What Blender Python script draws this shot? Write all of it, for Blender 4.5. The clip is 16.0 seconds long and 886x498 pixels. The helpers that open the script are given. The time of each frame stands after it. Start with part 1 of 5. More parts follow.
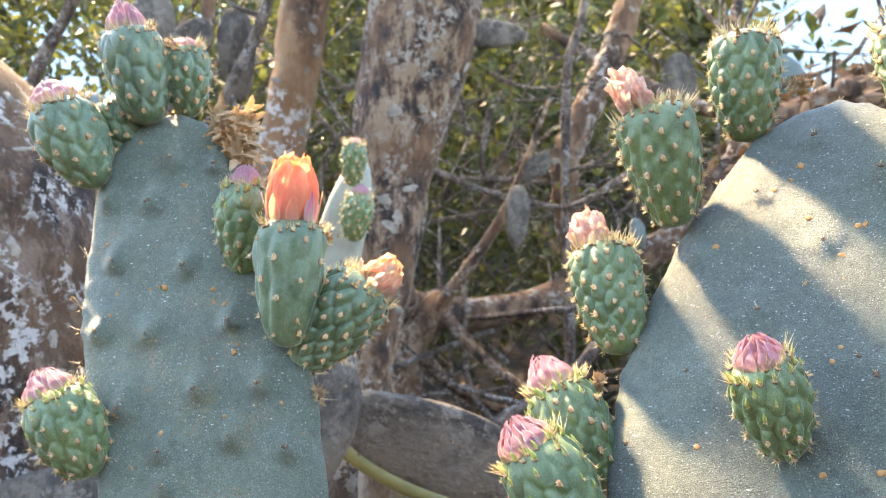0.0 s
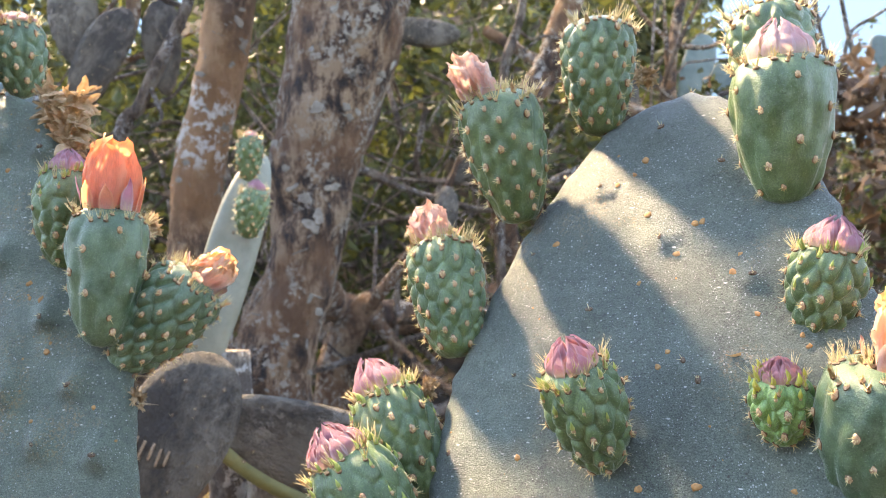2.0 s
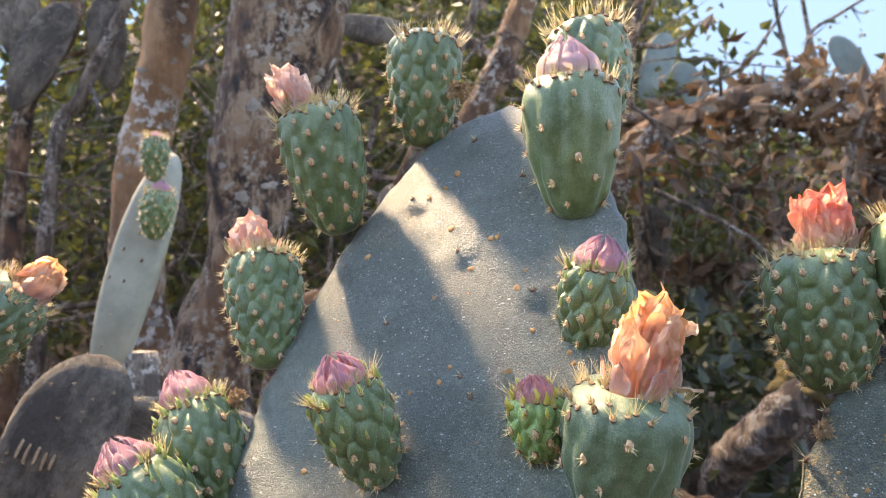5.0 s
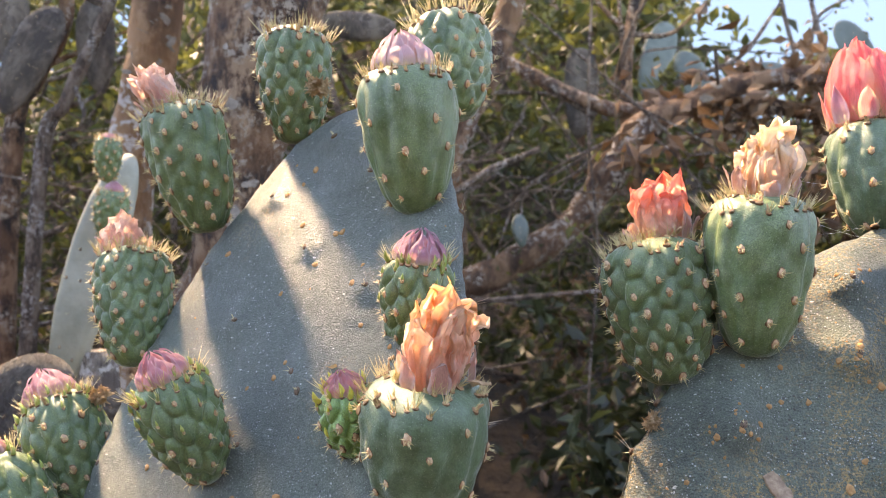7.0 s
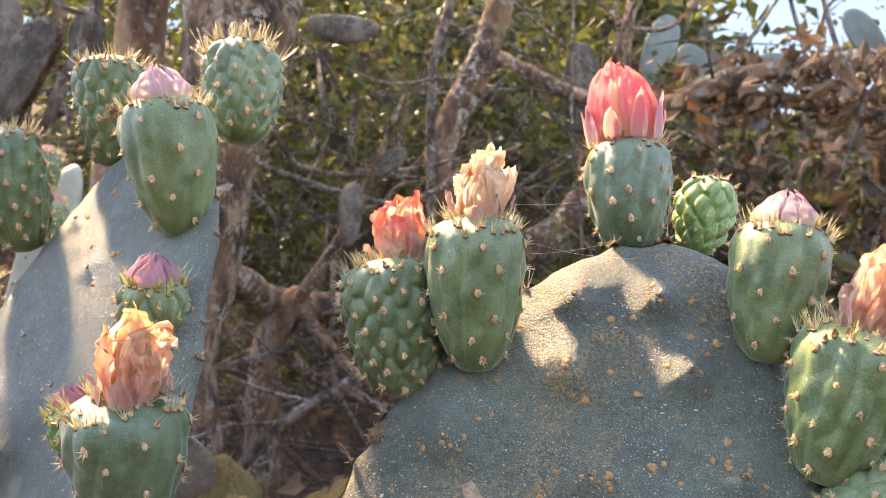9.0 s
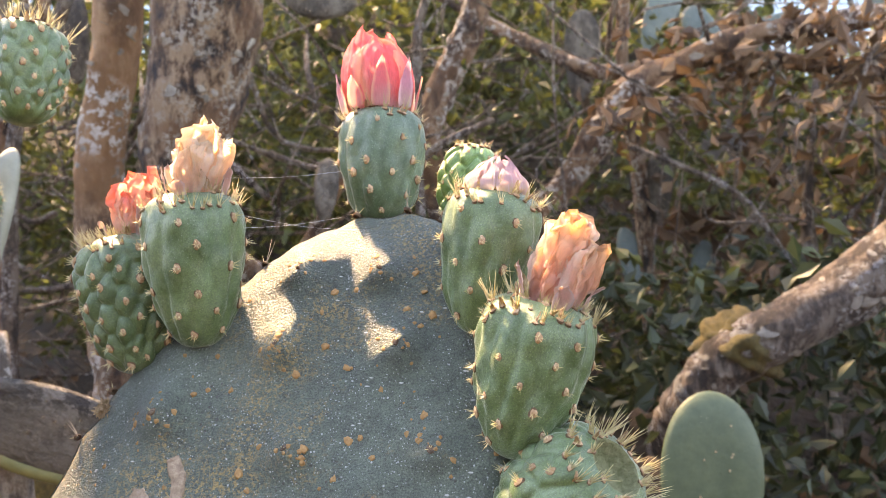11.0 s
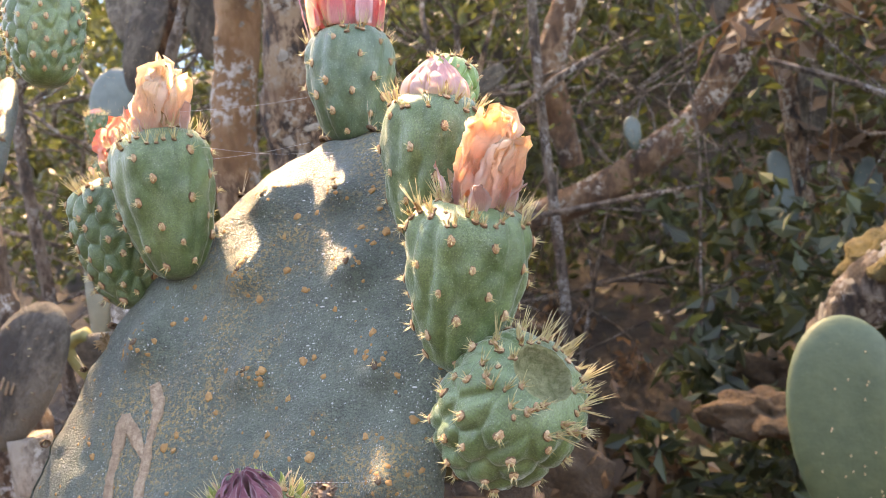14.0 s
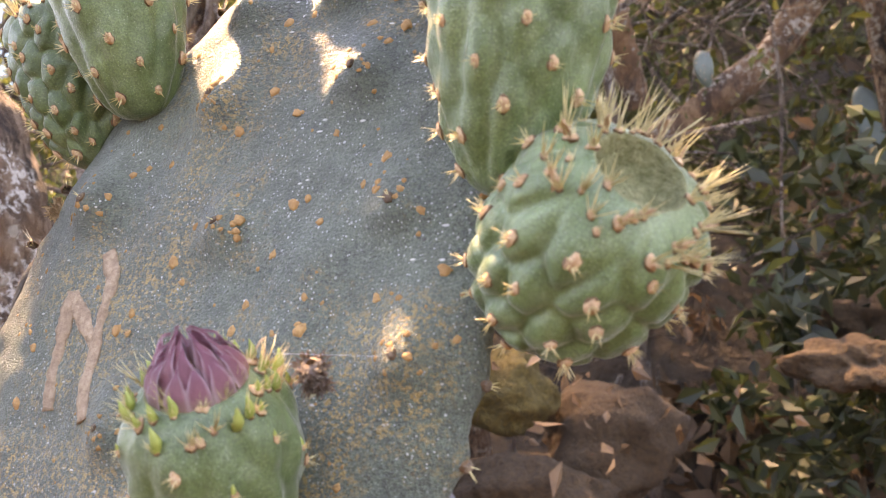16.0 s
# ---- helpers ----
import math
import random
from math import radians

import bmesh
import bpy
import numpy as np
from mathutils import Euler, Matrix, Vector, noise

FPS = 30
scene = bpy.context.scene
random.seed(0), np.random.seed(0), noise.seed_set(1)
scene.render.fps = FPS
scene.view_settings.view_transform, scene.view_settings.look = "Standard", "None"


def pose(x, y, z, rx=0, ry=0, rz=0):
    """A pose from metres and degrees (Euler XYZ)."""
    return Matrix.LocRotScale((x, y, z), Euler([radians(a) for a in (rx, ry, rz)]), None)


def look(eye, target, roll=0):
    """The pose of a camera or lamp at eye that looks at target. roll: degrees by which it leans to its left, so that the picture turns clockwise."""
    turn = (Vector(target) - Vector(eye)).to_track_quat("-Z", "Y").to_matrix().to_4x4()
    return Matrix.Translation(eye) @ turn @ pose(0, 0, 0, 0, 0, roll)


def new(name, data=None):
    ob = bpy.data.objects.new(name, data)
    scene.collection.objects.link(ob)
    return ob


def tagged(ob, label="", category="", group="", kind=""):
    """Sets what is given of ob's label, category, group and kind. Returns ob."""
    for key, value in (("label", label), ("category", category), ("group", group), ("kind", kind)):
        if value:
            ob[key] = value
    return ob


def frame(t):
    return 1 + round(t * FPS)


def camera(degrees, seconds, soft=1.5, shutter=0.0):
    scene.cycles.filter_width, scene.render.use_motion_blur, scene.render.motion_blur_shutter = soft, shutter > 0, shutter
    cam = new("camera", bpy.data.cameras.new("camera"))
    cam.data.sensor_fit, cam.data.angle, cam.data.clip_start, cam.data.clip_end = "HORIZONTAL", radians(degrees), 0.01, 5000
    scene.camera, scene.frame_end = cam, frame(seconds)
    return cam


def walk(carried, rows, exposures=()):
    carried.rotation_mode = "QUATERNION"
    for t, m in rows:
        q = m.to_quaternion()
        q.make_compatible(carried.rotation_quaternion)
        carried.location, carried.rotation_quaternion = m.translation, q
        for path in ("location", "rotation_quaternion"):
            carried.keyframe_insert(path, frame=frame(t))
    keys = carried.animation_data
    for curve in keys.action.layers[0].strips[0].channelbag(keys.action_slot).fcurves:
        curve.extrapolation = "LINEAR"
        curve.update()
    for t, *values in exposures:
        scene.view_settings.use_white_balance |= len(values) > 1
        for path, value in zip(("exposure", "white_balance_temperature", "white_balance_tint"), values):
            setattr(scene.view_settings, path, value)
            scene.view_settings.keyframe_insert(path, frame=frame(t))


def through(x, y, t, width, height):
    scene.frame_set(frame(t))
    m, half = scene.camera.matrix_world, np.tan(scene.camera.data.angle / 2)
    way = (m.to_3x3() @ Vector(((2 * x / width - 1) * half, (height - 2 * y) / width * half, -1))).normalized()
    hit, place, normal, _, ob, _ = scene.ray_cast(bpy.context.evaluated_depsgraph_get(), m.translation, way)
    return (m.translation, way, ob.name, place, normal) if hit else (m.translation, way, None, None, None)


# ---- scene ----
# ---- camera ----
cam = camera(57.6, 16.0, soft=0.6)
cam.data.dof.use_dof = True
cam.data.dof.focus_distance = 0.29
cam.data.dof.aperture_fstop = 26.0
METRES, EYE, TILT, LEAN, TURN = 0.70, 1.45, 2.0, 0.0, 0.0
ROWS = [
    (0.0, 0.0, 0.0, 0.0, 0.0, -0.0, 0.0),
    (0.5, 0.0259, 0.0077, -0.0027, -0.7, 0.03, -0.2),
    (1.0, 0.0478, 0.0174, -0.0044, -1.44, 0.08, -0.39),
    (1.5, 0.0665, 0.0274, -0.0045, -2.17, 0.17, -0.65),
    (2.0, 0.0915, 0.0374, -0.0055, -2.84, 0.3, -0.84),
    (2.5, 0.112, 0.0416, -0.0028, -3.35, 0.39, -0.99),
    (3.0, 0.1273, 0.0391, 0.006, -3.72, 0.39, -1.11),
    (3.5, 0.143, 0.0366, 0.0065, -3.97, 0.34, -1.18),
    (4.0, 0.1607, 0.0317, 0.0104, -4.09, 0.21, -1.23),
    (6.5, 0.2919, 0.0265, 0.0064, -2.61, -0.46, -0.52),
    (7.0, 0.3204, 0.0226, 0.0103, -1.97, -0.49, -0.21),
    (7.5, 0.3607, 0.0162, 0.0117, -1.22, -0.54, 0.01),
    (8.0, 0.4146, 0.0096, 0.0198, -0.37, -0.68, 0.25),
    (8.5, 0.4525, -0.0001, 0.0244, 0.32, -0.81, 0.3),
    (9.0, 0.4996, -0.0052, 0.0263, 1.02, -0.93, 0.37),
    (9.5, 0.5501, -0.0027, 0.0282, 1.5, -1.3, 0.46),
    (10.0, 0.6009, 0.0094, 0.0244, 2.01, -1.66, 0.66),
    (12.5, 0.7655, 0.0074, 0.0214, 9.55, -4.43, 4.04),
    (13.0, 0.7796, 0.0062, 0.0191, 11.71, -4.77, 4.83),
    (13.5, 0.7936, 0.019, 0.0086, 13.68, -5.11, 5.8),
    (14.0, 0.797, 0.044, -0.0085, 15.51, -5.35, 6.68),
    (14.5, 0.7964, 0.0813, -0.0315, 17.05, -5.65, 7.46),
    (15.0, 0.7952, 0.1079, -0.05, 18.25, -5.97, 7.88),
    (15.5, 0.7716, 0.1328, -0.0677, 19.12, -6.41, 8.04),
    (16.0, 0.762, 0.1565, -0.0861, 19.69, -6.93, 8.03),
]
walk(cam, [(t, pose(0, 0, EYE, TILT, LEAN, TURN) @ pose(METRES * x, METRES * y, METRES * z, 90 + pitch, roll, yaw)) for t, x, y, z, yaw, pitch, roll in ROWS],
     exposures=[(0.0, 4.45, 10300, 16), (1.5, 4.25, 10300, 17), (3.0, 3.85, 10200, 20), (4.0, 3.8, 10200, 21), (8.0, 3.95, 11400, 26), (9.5, 4.1, 12200, 27), (12.5, 4.2, 12600, 25), (14.5, 4.3, 12900, 27), (15.0, 4.45, 13500, 29), (16.0, 4.5, 15000, 34)])

# ---- light ----
SUN = Vector((-0.40, 0.475, 0.783)).normalized()
world = bpy.data.worlds.new("sky")
scene.world = world
world.use_nodes = True
wn = world.node_tree
sky = wn.nodes.new("ShaderNodeTexSky")
sky.sky_type = 'NISHITA'
sky.sun_disc = False
sky.sun_elevation = math.asin(SUN.z)
sky.sun_rotation = math.atan2(SUN.x, SUN.y)
wn.links.new(sky.outputs[0], wn.nodes["Background"].inputs[0])
wn.nodes["Background"].inputs[1].default_value = 0.15
sky.air_density, sky.dust_density, sky.ozone_density = 0.55, 0.0, 4.0
sun_data = bpy.data.lights.new("sun", 'SUN')
sun_data.energy, sun_data.angle, sun_data.color = 1.55, radians(4.5), (1.0, 0.93, 0.80)
sun = new("sun", sun_data)
sun.matrix_world = look(SUN * 20, (0, 0, 0))


# ---- materials ----
class Mat:
    """A node material with short ways to noise, ramps and bumps."""

    def __init__(self, name, rough=0.6, metal=0.0):
        self.m = bpy.data.materials.new(name)
        self.m.use_nodes = True
        self.t = self.m.node_tree
        self.b = self.t.nodes["Principled BSDF"]
        self.b.inputs["Roughness"].default_value = rough
        self.b.inputs["Metallic"].default_value = metal
        tc = self.t.nodes.new("ShaderNodeTexCoord")
        info = self.t.nodes.new("ShaderNodeObjectInfo")
        mul = self.t.nodes.new("ShaderNodeVectorMath")
        mul.operation = 'MULTIPLY_ADD'
        mul.inputs[1].default_value = (7.3, 3.1, 5.7)
        self.random = info.outputs["Random"]
        self.link(info.outputs["Random"], mul.inputs[0])
        self.link(tc.outputs["Object"], mul.inputs[2])
        self.co = mul.outputs[0]
        self.uv = tc.outputs["UV"]

    def link(self, a, b):
        self.t.links.new(a, b)

    def noise(self, scale, detail=4.0, rough=0.55, co=None, distort=0.0):
        n = self.t.nodes.new("ShaderNodeTexNoise")
        n.inputs["Scale"].default_value, n.inputs["Detail"].default_value = scale, detail
        n.inputs["Roughness"].default_value, n.inputs["Distortion"].default_value = rough, distort
        self.link(co or self.co, n.inputs["Vector"])
        return n.outputs[0]

    def cells(self, scale, co=None, feature='F1'):
        n = self.t.nodes.new("ShaderNodeTexVoronoi")
        n.feature = feature
        n.inputs["Scale"].default_value = scale
        self.link(co or self.co, n.inputs["Vector"])
        return n.outputs["Distance"]

    def stretch(self, x, y, z, co=None):
        n = self.t.nodes.new("ShaderNodeVectorMath")
        n.operation = 'MULTIPLY'
        n.inputs[1].default_value = (x, y, z)
        self.link(co or self.co, n.inputs[0])
        return n.outputs[0]

    def ramp(self, fac, *stops):
        n = self.t.nodes.new("ShaderNodeValToRGB")
        el = n.color_ramp.elements
        while len(el) < len(stops):
            el.new(0.5)
        for e, (p, c) in zip(el, stops):
            e.position = p
            e.color = (c, c, c, 1) if isinstance(c, (int, float)) else (*c, 1)
        self.link(fac, n.inputs[0])
        return n.outputs[0]

    def mix(self, fac, a, b, how='MIX'):
        n = self.t.nodes.new("ShaderNodeMix")
        n.data_type, n.blend_type = 'RGBA', how
        for socket, value in ((n.inputs[0], fac), (n.inputs[6], a), (n.inputs[7], b)):
            if isinstance(value, bpy.types.NodeSocket):
                self.link(value, socket)
            elif isinstance(value, (int, float)):
                socket.default_value = value if socket == n.inputs[0] else (value, value, value, 1)
            else:
                socket.default_value = (*value, 1)
        return n.outputs[2]

    def axis(self, co, which):
        n = self.t.nodes.new("ShaderNodeSeparateXYZ")
        self.link(co, n.inputs[0])
        return n.outputs[which]

    def colour(self, c):
        if isinstance(c, bpy.types.NodeSocket):
            self.link(c, self.b.inputs["Base Color"])
        else:
            self.b.inputs["Base Color"].default_value = (*c, 1)
        return self

    def bump(self, height, strength, distance, after=None):
        n = self.t.nodes.new("ShaderNodeBump")
        n.inputs["Strength"].default_value, n.inputs["Distance"].default_value = strength, distance
        self.link(height, n.inputs["Height"])
        if after:
            self.link(after, n.inputs["Normal"])
        self.link(n.outputs[0], self.b.inputs["Normal"])
        return n.outputs[0]

    def thin(self, amount, colour):
        """Lets light through, as petals and leaves do."""
        tr = self.t.nodes.new("ShaderNodeBsdfTranslucent")
        mx = self.t.nodes.new("ShaderNodeMixShader")
        mx.inputs[0].default_value = amount
        self.link(colour, tr.inputs[0]) if isinstance(colour, bpy.types.NodeSocket) else None
        self.link(self.b.outputs[0], mx.inputs[1])
        self.link(tr.outputs[0], mx.inputs[2])
        self.link(mx.outputs[0], self.t.nodes["Material Output"].inputs[0])
        return self


def pad_material(name, base, light, dust, dust_from, grain):
    k = Mat(name, 0.42)
    c = k.mix(k.noise(28, 5), base, light)
    c = k.mix(k.ramp(k.noise(11, 4), (0.40, 0.0), (0.62, 0.7)), c, tuple(x * 0.66 for x in base))
    c = k.mix(1.0, c, k.ramp(k.noise(1500, 3, 0.75), (0.36, 0.42), (0.62, 1.12)), 'MULTIPLY')
    c = k.mix(0.75, c, k.ramp(k.noise(230, 5, 0.75), (0.34, 0.52), (0.66, 1.0)), 'MULTIPLY')
    # white wax dots and flecks, dark pores
    worn = k.ramp(k.noise(70, 5, 0.75), (0.40, 0.0), (0.56, 1.0))
    c = k.mix(k.mix(1.0, k.ramp(k.cells(720), (0.10, 0.7), (0.23, 0.0)), worn, 'MULTIPLY'), c, (0.55, 0.58, 0.54))
    c = k.mix(k.mix(1.0, k.ramp(k.cells(330, k.stretch(0.35, 1, 1)), (0.07, 0.9), (0.14, 0.0)), k.ramp(k.noise(90, 3), (0.5, 0.0), (0.58, 1.0)), 'MULTIPLY'), c, (0.6, 0.6, 0.52))
    c = k.mix(k.mix(1.0, k.ramp(k.cells(260), (0.10, 0.85), (0.17, 0.0)), k.ramp(k.noise(33, 3), (0.50, 0.0), (0.6, 1.0)), 'MULTIPLY'), c, (0.05, 0.045, 0.03))
    c = k.mix(k.mix(1.0, k.ramp(k.cells(330), (0.09, 0.75), (0.16, 0.0)), k.ramp(k.noise(26, 5, 0.7), (0.46, 0.0), (0.56, 1.0)), 'MULTIPLY'), c, (0.50, 0.52, 0.47))
    # dust and corky bloom in patches
    patch = k.mix(1.0, k.ramp(k.noise(17, 6, 0.7), (dust_from, 0.0), (dust_from + 0.13, 0.9)), k.ramp(k.noise(620, 5, 0.75), (0.50, 0.0), (0.57, 1.0)), 'MULTIPLY')
    c = k.mix(patch, c, dust)
    k.colour(c)
    k.link(k.ramp(k.noise(40, 4), (0.3, 0.36), (0.7, 0.58)), k.b.inputs["Roughness"])
    a = k.bump(k.noise(120, 3), 0.22, 0.002)
    k.bump(k.noise(grain, 3, 0.75), 1.0, 0.0013, a)
    k.b.inputs["Sheen Weight"].default_value = 0.10
    return k.m


def fruit_material(name, low, high, wax):
    k = Mat(name, 0.36)
    c = k.mix(k.ramp(k.noise(60, 5, 0.65), (0.35, 0.0), (0.65, 1.0)), low, high)
    c = k.mix(k.ramp(k.noise(150, 5, 0.75), (0.46, 0.0), (0.8, 0.26)), c, wax)
    c = k.mix(1.0, c, k.ramp(k.noise(1700, 3, 0.8), (0.36, 0.62), (0.64, 1.22)), 'MULTIPLY')
    c = k.mix(k.ramp(k.cells(1000), (0.07, 0.5), (0.2, 0.0)), c, wax)
    h = k.mix(0.15, (1, 1, 1), k.random, 'MULTIPLY')
    k.colour(k.mix(1.0, c, h, 'MULTIPLY'))
    a = k.bump(k.noise(240, 4, 0.65), 0.5, 0.0008)
    k.bump(k.noise(1600, 3, 0.7), 0.6, 0.0005, a)
    k.b.inputs["Sheen Weight"].default_value = 0.5
    k.b.inputs["Sheen Roughness"].default_value = 0.22
    k.b.inputs["Sheen Tint"].default_value = (1.0, 1.0, 0.9, 1)
    return k.m


def petal_material(name, base, middle, tip, through=0.45, veins=0.5, rim_light=0.55, rim=None):
    k = Mat(name, 0.5)
    v = k.axis(k.uv, 1)
    c = k.ramp(v, (0.0, base), (0.45, middle), (0.95, tip))
    streak = k.noise(6, 3, co=k.stretch(7, 1.3, 1, k.uv))
    c = k.mix(k.ramp(streak, (0.4, 0.0), (0.75, veins)), c, tuple(x * 0.55 for x in middle))
    c = k.mix(k.ramp(k.noise(350, 4), (0.5, 0.0), (0.8, 0.4)), c, tip)
    side = k.ramp(k.axis(k.uv, 0), (0.06, 1.0), (0.2, 0.0), (0.8, 0.0), (0.94, 1.0))
    c = k.mix(k.mix(1.0, side, (rim_light, rim_light, rim_light), 'MULTIPLY'), c, rim or tuple(min(1, x * 0.5 + 0.42) for x in tip))
    k.colour(c)
    a = k.bump(streak, 0.8, 0.0011)
    k.bump(k.noise(9, 6, 0.72, co=k.stretch(14, 3.2, 1, k.uv), distort=1.2), 0.5, 0.0007, a)
    return k.thin(through, c).m


def bark_material(name, dark, mid, pale, lichen, scale=1.0, orange=None):
    k = Mat(name, 0.9)
    co = k.stretch(1, 1, 0.45)
    n1 = k.noise(17 * scale, 8, 0.75, co)
    c = k.ramp(n1, (0.43, dark), (0.5, mid), (0.57, pale))
    if orange:
        c = k.mix(k.ramp(k.noise(4 * scale, 4), (0.45, 0.0), (0.60, 0.7)), c, orange)
    spots = k.mix(1.0, k.ramp(k.noise(7 * scale, 5), (0.49, 0.0), (0.57, 1.0)), k.ramp(k.noise(48 * scale, 7, 0.72), (0.51, 0.0), (0.54, 1.0)), 'MULTIPLY')
    c = k.mix(spots, c, lichen)
    k.colour(c)
    a = k.bump(n1, 1.0, 0.032)
    k.bump(k.noise(110 * scale, 5), 0.8, 0.004, a)
    return k.m


def plain_material(name, a, b, scale=60, rough=0.7, bump=0.4, depth=0.001, through=0.0, leafy=False):
    k = Mat(name, rough)
    n = k.noise(scale, 5, 0.65)
    c = k.mix(k.ramp(n, (0.3, 0.0), (0.7, 1.0)), a, b)
    c = k.mix(k.random, c, k.mix(0.5, c, a))
    if leafy:
        geo = k.t.nodes.new("ShaderNodeNewGeometry")
        c = k.mix(1.0, c, k.ramp(geo.outputs["Random Per Island"], (0.0, 0.4), (0.7, 0.9), (1.0, 1.35)), 'MULTIPLY')
    k.colour(c)
    k.bump(n, bump, depth)
    return (k.thin(through, c) if through else k).m


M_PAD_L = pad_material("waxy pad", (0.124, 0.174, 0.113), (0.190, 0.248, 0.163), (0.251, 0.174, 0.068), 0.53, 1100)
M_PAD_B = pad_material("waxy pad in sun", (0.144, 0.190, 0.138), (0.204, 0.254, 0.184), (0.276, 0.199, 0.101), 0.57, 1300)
M_PAD_C = pad_material("dusty pad", (0.108, 0.148, 0.098), (0.182, 0.224, 0.152), (0.351, 0.223, 0.068), 0.49, 1000)
M_FRUIT = fruit_material("green fruit skin", (0.058, 0.112, 0.036), (0.135, 0.205, 0.078), (0.42, 0.50, 0.36))
M_FRUIT_BLUE = fruit_material("bluish fruit skin", (0.052, 0.104, 0.044), (0.112, 0.180, 0.088), (0.40, 0.50, 0.39))
M_FRUIT_FRESH = fruit_material("young fruit skin", (0.118, 0.248, 0.059), (0.201, 0.354, 0.106), (0.413, 0.531, 0.319))
M_AREOLE = plain_material("areole felt", (0.34, 0.17, 0.07), (0.68, 0.48, 0.30), 900, 0.9)
M_AREOLE_DARK = plain_material("dark areole", (0.05, 0.033, 0.024), (0.36, 0.25, 0.16), 1200, 0.9, 0.9, 0.001)
M_AREOLE_FOOT = plain_material("brown areole foot", (0.07, 0.035, 0.018), (0.24, 0.13, 0.06), 1100, 0.9)
M_SPINE = plain_material("yellow spine", (0.62, 0.50, 0.22), (0.74, 0.64, 0.38), 300, 0.45, 0.1, through=0.25)
M_SPINE_BROWN = plain_material("brown spine", (0.36, 0.25, 0.14), (0.62, 0.48, 0.32), 300, 0.5, 0.1)
M_SCALE = plain_material("bud scale", (0.20, 0.29, 0.06), (0.50, 0.49, 0.14), 160, 0.5, through=0.2)
M_SCALE_YELLOW = plain_material("yellow bud scale", (0.46, 0.46, 0.07), (0.68, 0.58, 0.13), 160, 0.5, through=0.2)
M_PURPLE = petal_material("purple bud petal", (0.52, 0.38, 0.26), (0.50, 0.20, 0.23), (0.41, 0.145, 0.19), 0.3, 0.6, 0.55, (0.76, 0.58, 0.58))
M_PINK = petal_material("pink bud petal", (0.62, 0.50, 0.32), (0.66, 0.30, 0.33), (0.62, 0.29, 0.34), 0.35, 0.5, 0.35)
M_PALE = petal_material("pale bud petal", (0.72, 0.60, 0.42), (0.74, 0.48, 0.46), (0.68, 0.42, 0.44), 0.4, 0.5, 0.5)
M_ORANGE = petal_material("orange petal", (0.90, 0.42, 0.32), (0.95, 0.42, 0.24), (0.96, 0.46, 0.22), 0.64, 0.45, 0.7, (0.95, 0.60, 0.34))
M_RED = petal_material("coral red petal", (0.90, 0.52, 0.46), (0.97, 0.34, 0.33), (0.96, 0.28, 0.26), 0.64, 0.45, 0.8, (0.96, 0.68, 0.42))
M_SEPAL = petal_material("pink sepal", (0.66, 0.46, 0.34), (0.74, 0.34, 0.38), (0.60, 0.24, 0.32), 0.35, 0.5, 0.7, (0.86, 0.62, 0.60))
M_SEPAL_DRY = petal_material("dry pink sepal", (0.62, 0.42, 0.30), (0.66, 0.36, 0.28), (0.58, 0.34, 0.26), 0.4, 0.5, 0.7)
M_WITHER = petal_material("withered orange petal", (0.88, 0.54, 0.45), (0.96, 0.58, 0.40), (0.97, 0.66, 0.40), 0.66, 0.35, 0.6)
M_WITHER_PALE = petal_material("withered peach petal", (0.86, 0.56, 0.43), (0.95, 0.68, 0.46), (0.97, 0.76, 0.52), 0.66, 0.35, 0.6)
M_WITHER_PINK = petal_material("withered pink petal", (0.84, 0.52, 0.45), (0.94, 0.60, 0.48), (0.96, 0.70, 0.55), 0.66, 0.35, 0.6)
M_WITHER_RED = petal_material("withered red petal", (0.86, 0.62, 0.48), (0.95, 0.66, 0.49), (0.94, 0.36, 0.27), 0.66, 0.4, 0.4, (0.93, 0.62, 0.46))
M_HUSK = plain_material("dry husk", (0.33, 0.20, 0.095), (0.64, 0.45, 0.26), 400, 0.9, 0.8, 0.002, 0.2)
M_HUSK_DARK = plain_material("grey-brown husk", (0.09, 0.06, 0.045), (0.30, 0.22, 0.16), 500, 0.9, 0.8, 0.002, 0.1)
M_SCAB = plain_material("orange scab", (0.29, 0.135, 0.045), (0.52, 0.29, 0.11), 700, 0.8, 0.6)
M_SCAR = plain_material("corky scar", (0.20, 0.125, 0.075), (0.42, 0.30, 0.19), 420, 0.9, 0.8, 0.001)
M_CUP = plain_material("inside of a fruit cup", (0.10, 0.11, 0.040), (0.32, 0.30, 0.15), 420, 0.9, 1.0, 0.002)
M_BARK = bark_material("lichened bark", (0.018, 0.011, 0.007), (0.125, 0.066, 0.034), (0.35, 0.225, 0.135), (0.38, 0.32, 0.25), 2.0, (0.20, 0.095, 0.042))
M_BARK_PALE = bark_material("pale lichened bark", (0.018, 0.012, 0.008), (0.095, 0.058, 0.038), (0.27, 0.19, 0.135), (0.60, 0.57, 0.51), 1.7, (0.20, 0.105, 0.05))
M_BARK_TAN = bark_material("tan bark", (0.030, 0.016, 0.009), (0.125, 0.068, 0.036), (0.36, 0.23, 0.135), (0.501, 0.453, 0.389), 0.9, (0.321, 0.161, 0.071))
M_BARK_RED = bark_material("reddish bark", (0.040, 0.022, 0.014), (0.127, 0.067, 0.037), (0.275, 0.162, 0.091), (0.413, 0.357, 0.294), 1.2, (0.173, 0.081, 0.035))
M_LICHEN = plain_material("grey lichen", (0.12, 0.10, 0.075), (0.33, 0.285, 0.225), 160, 0.95, 1.0, 0.003)
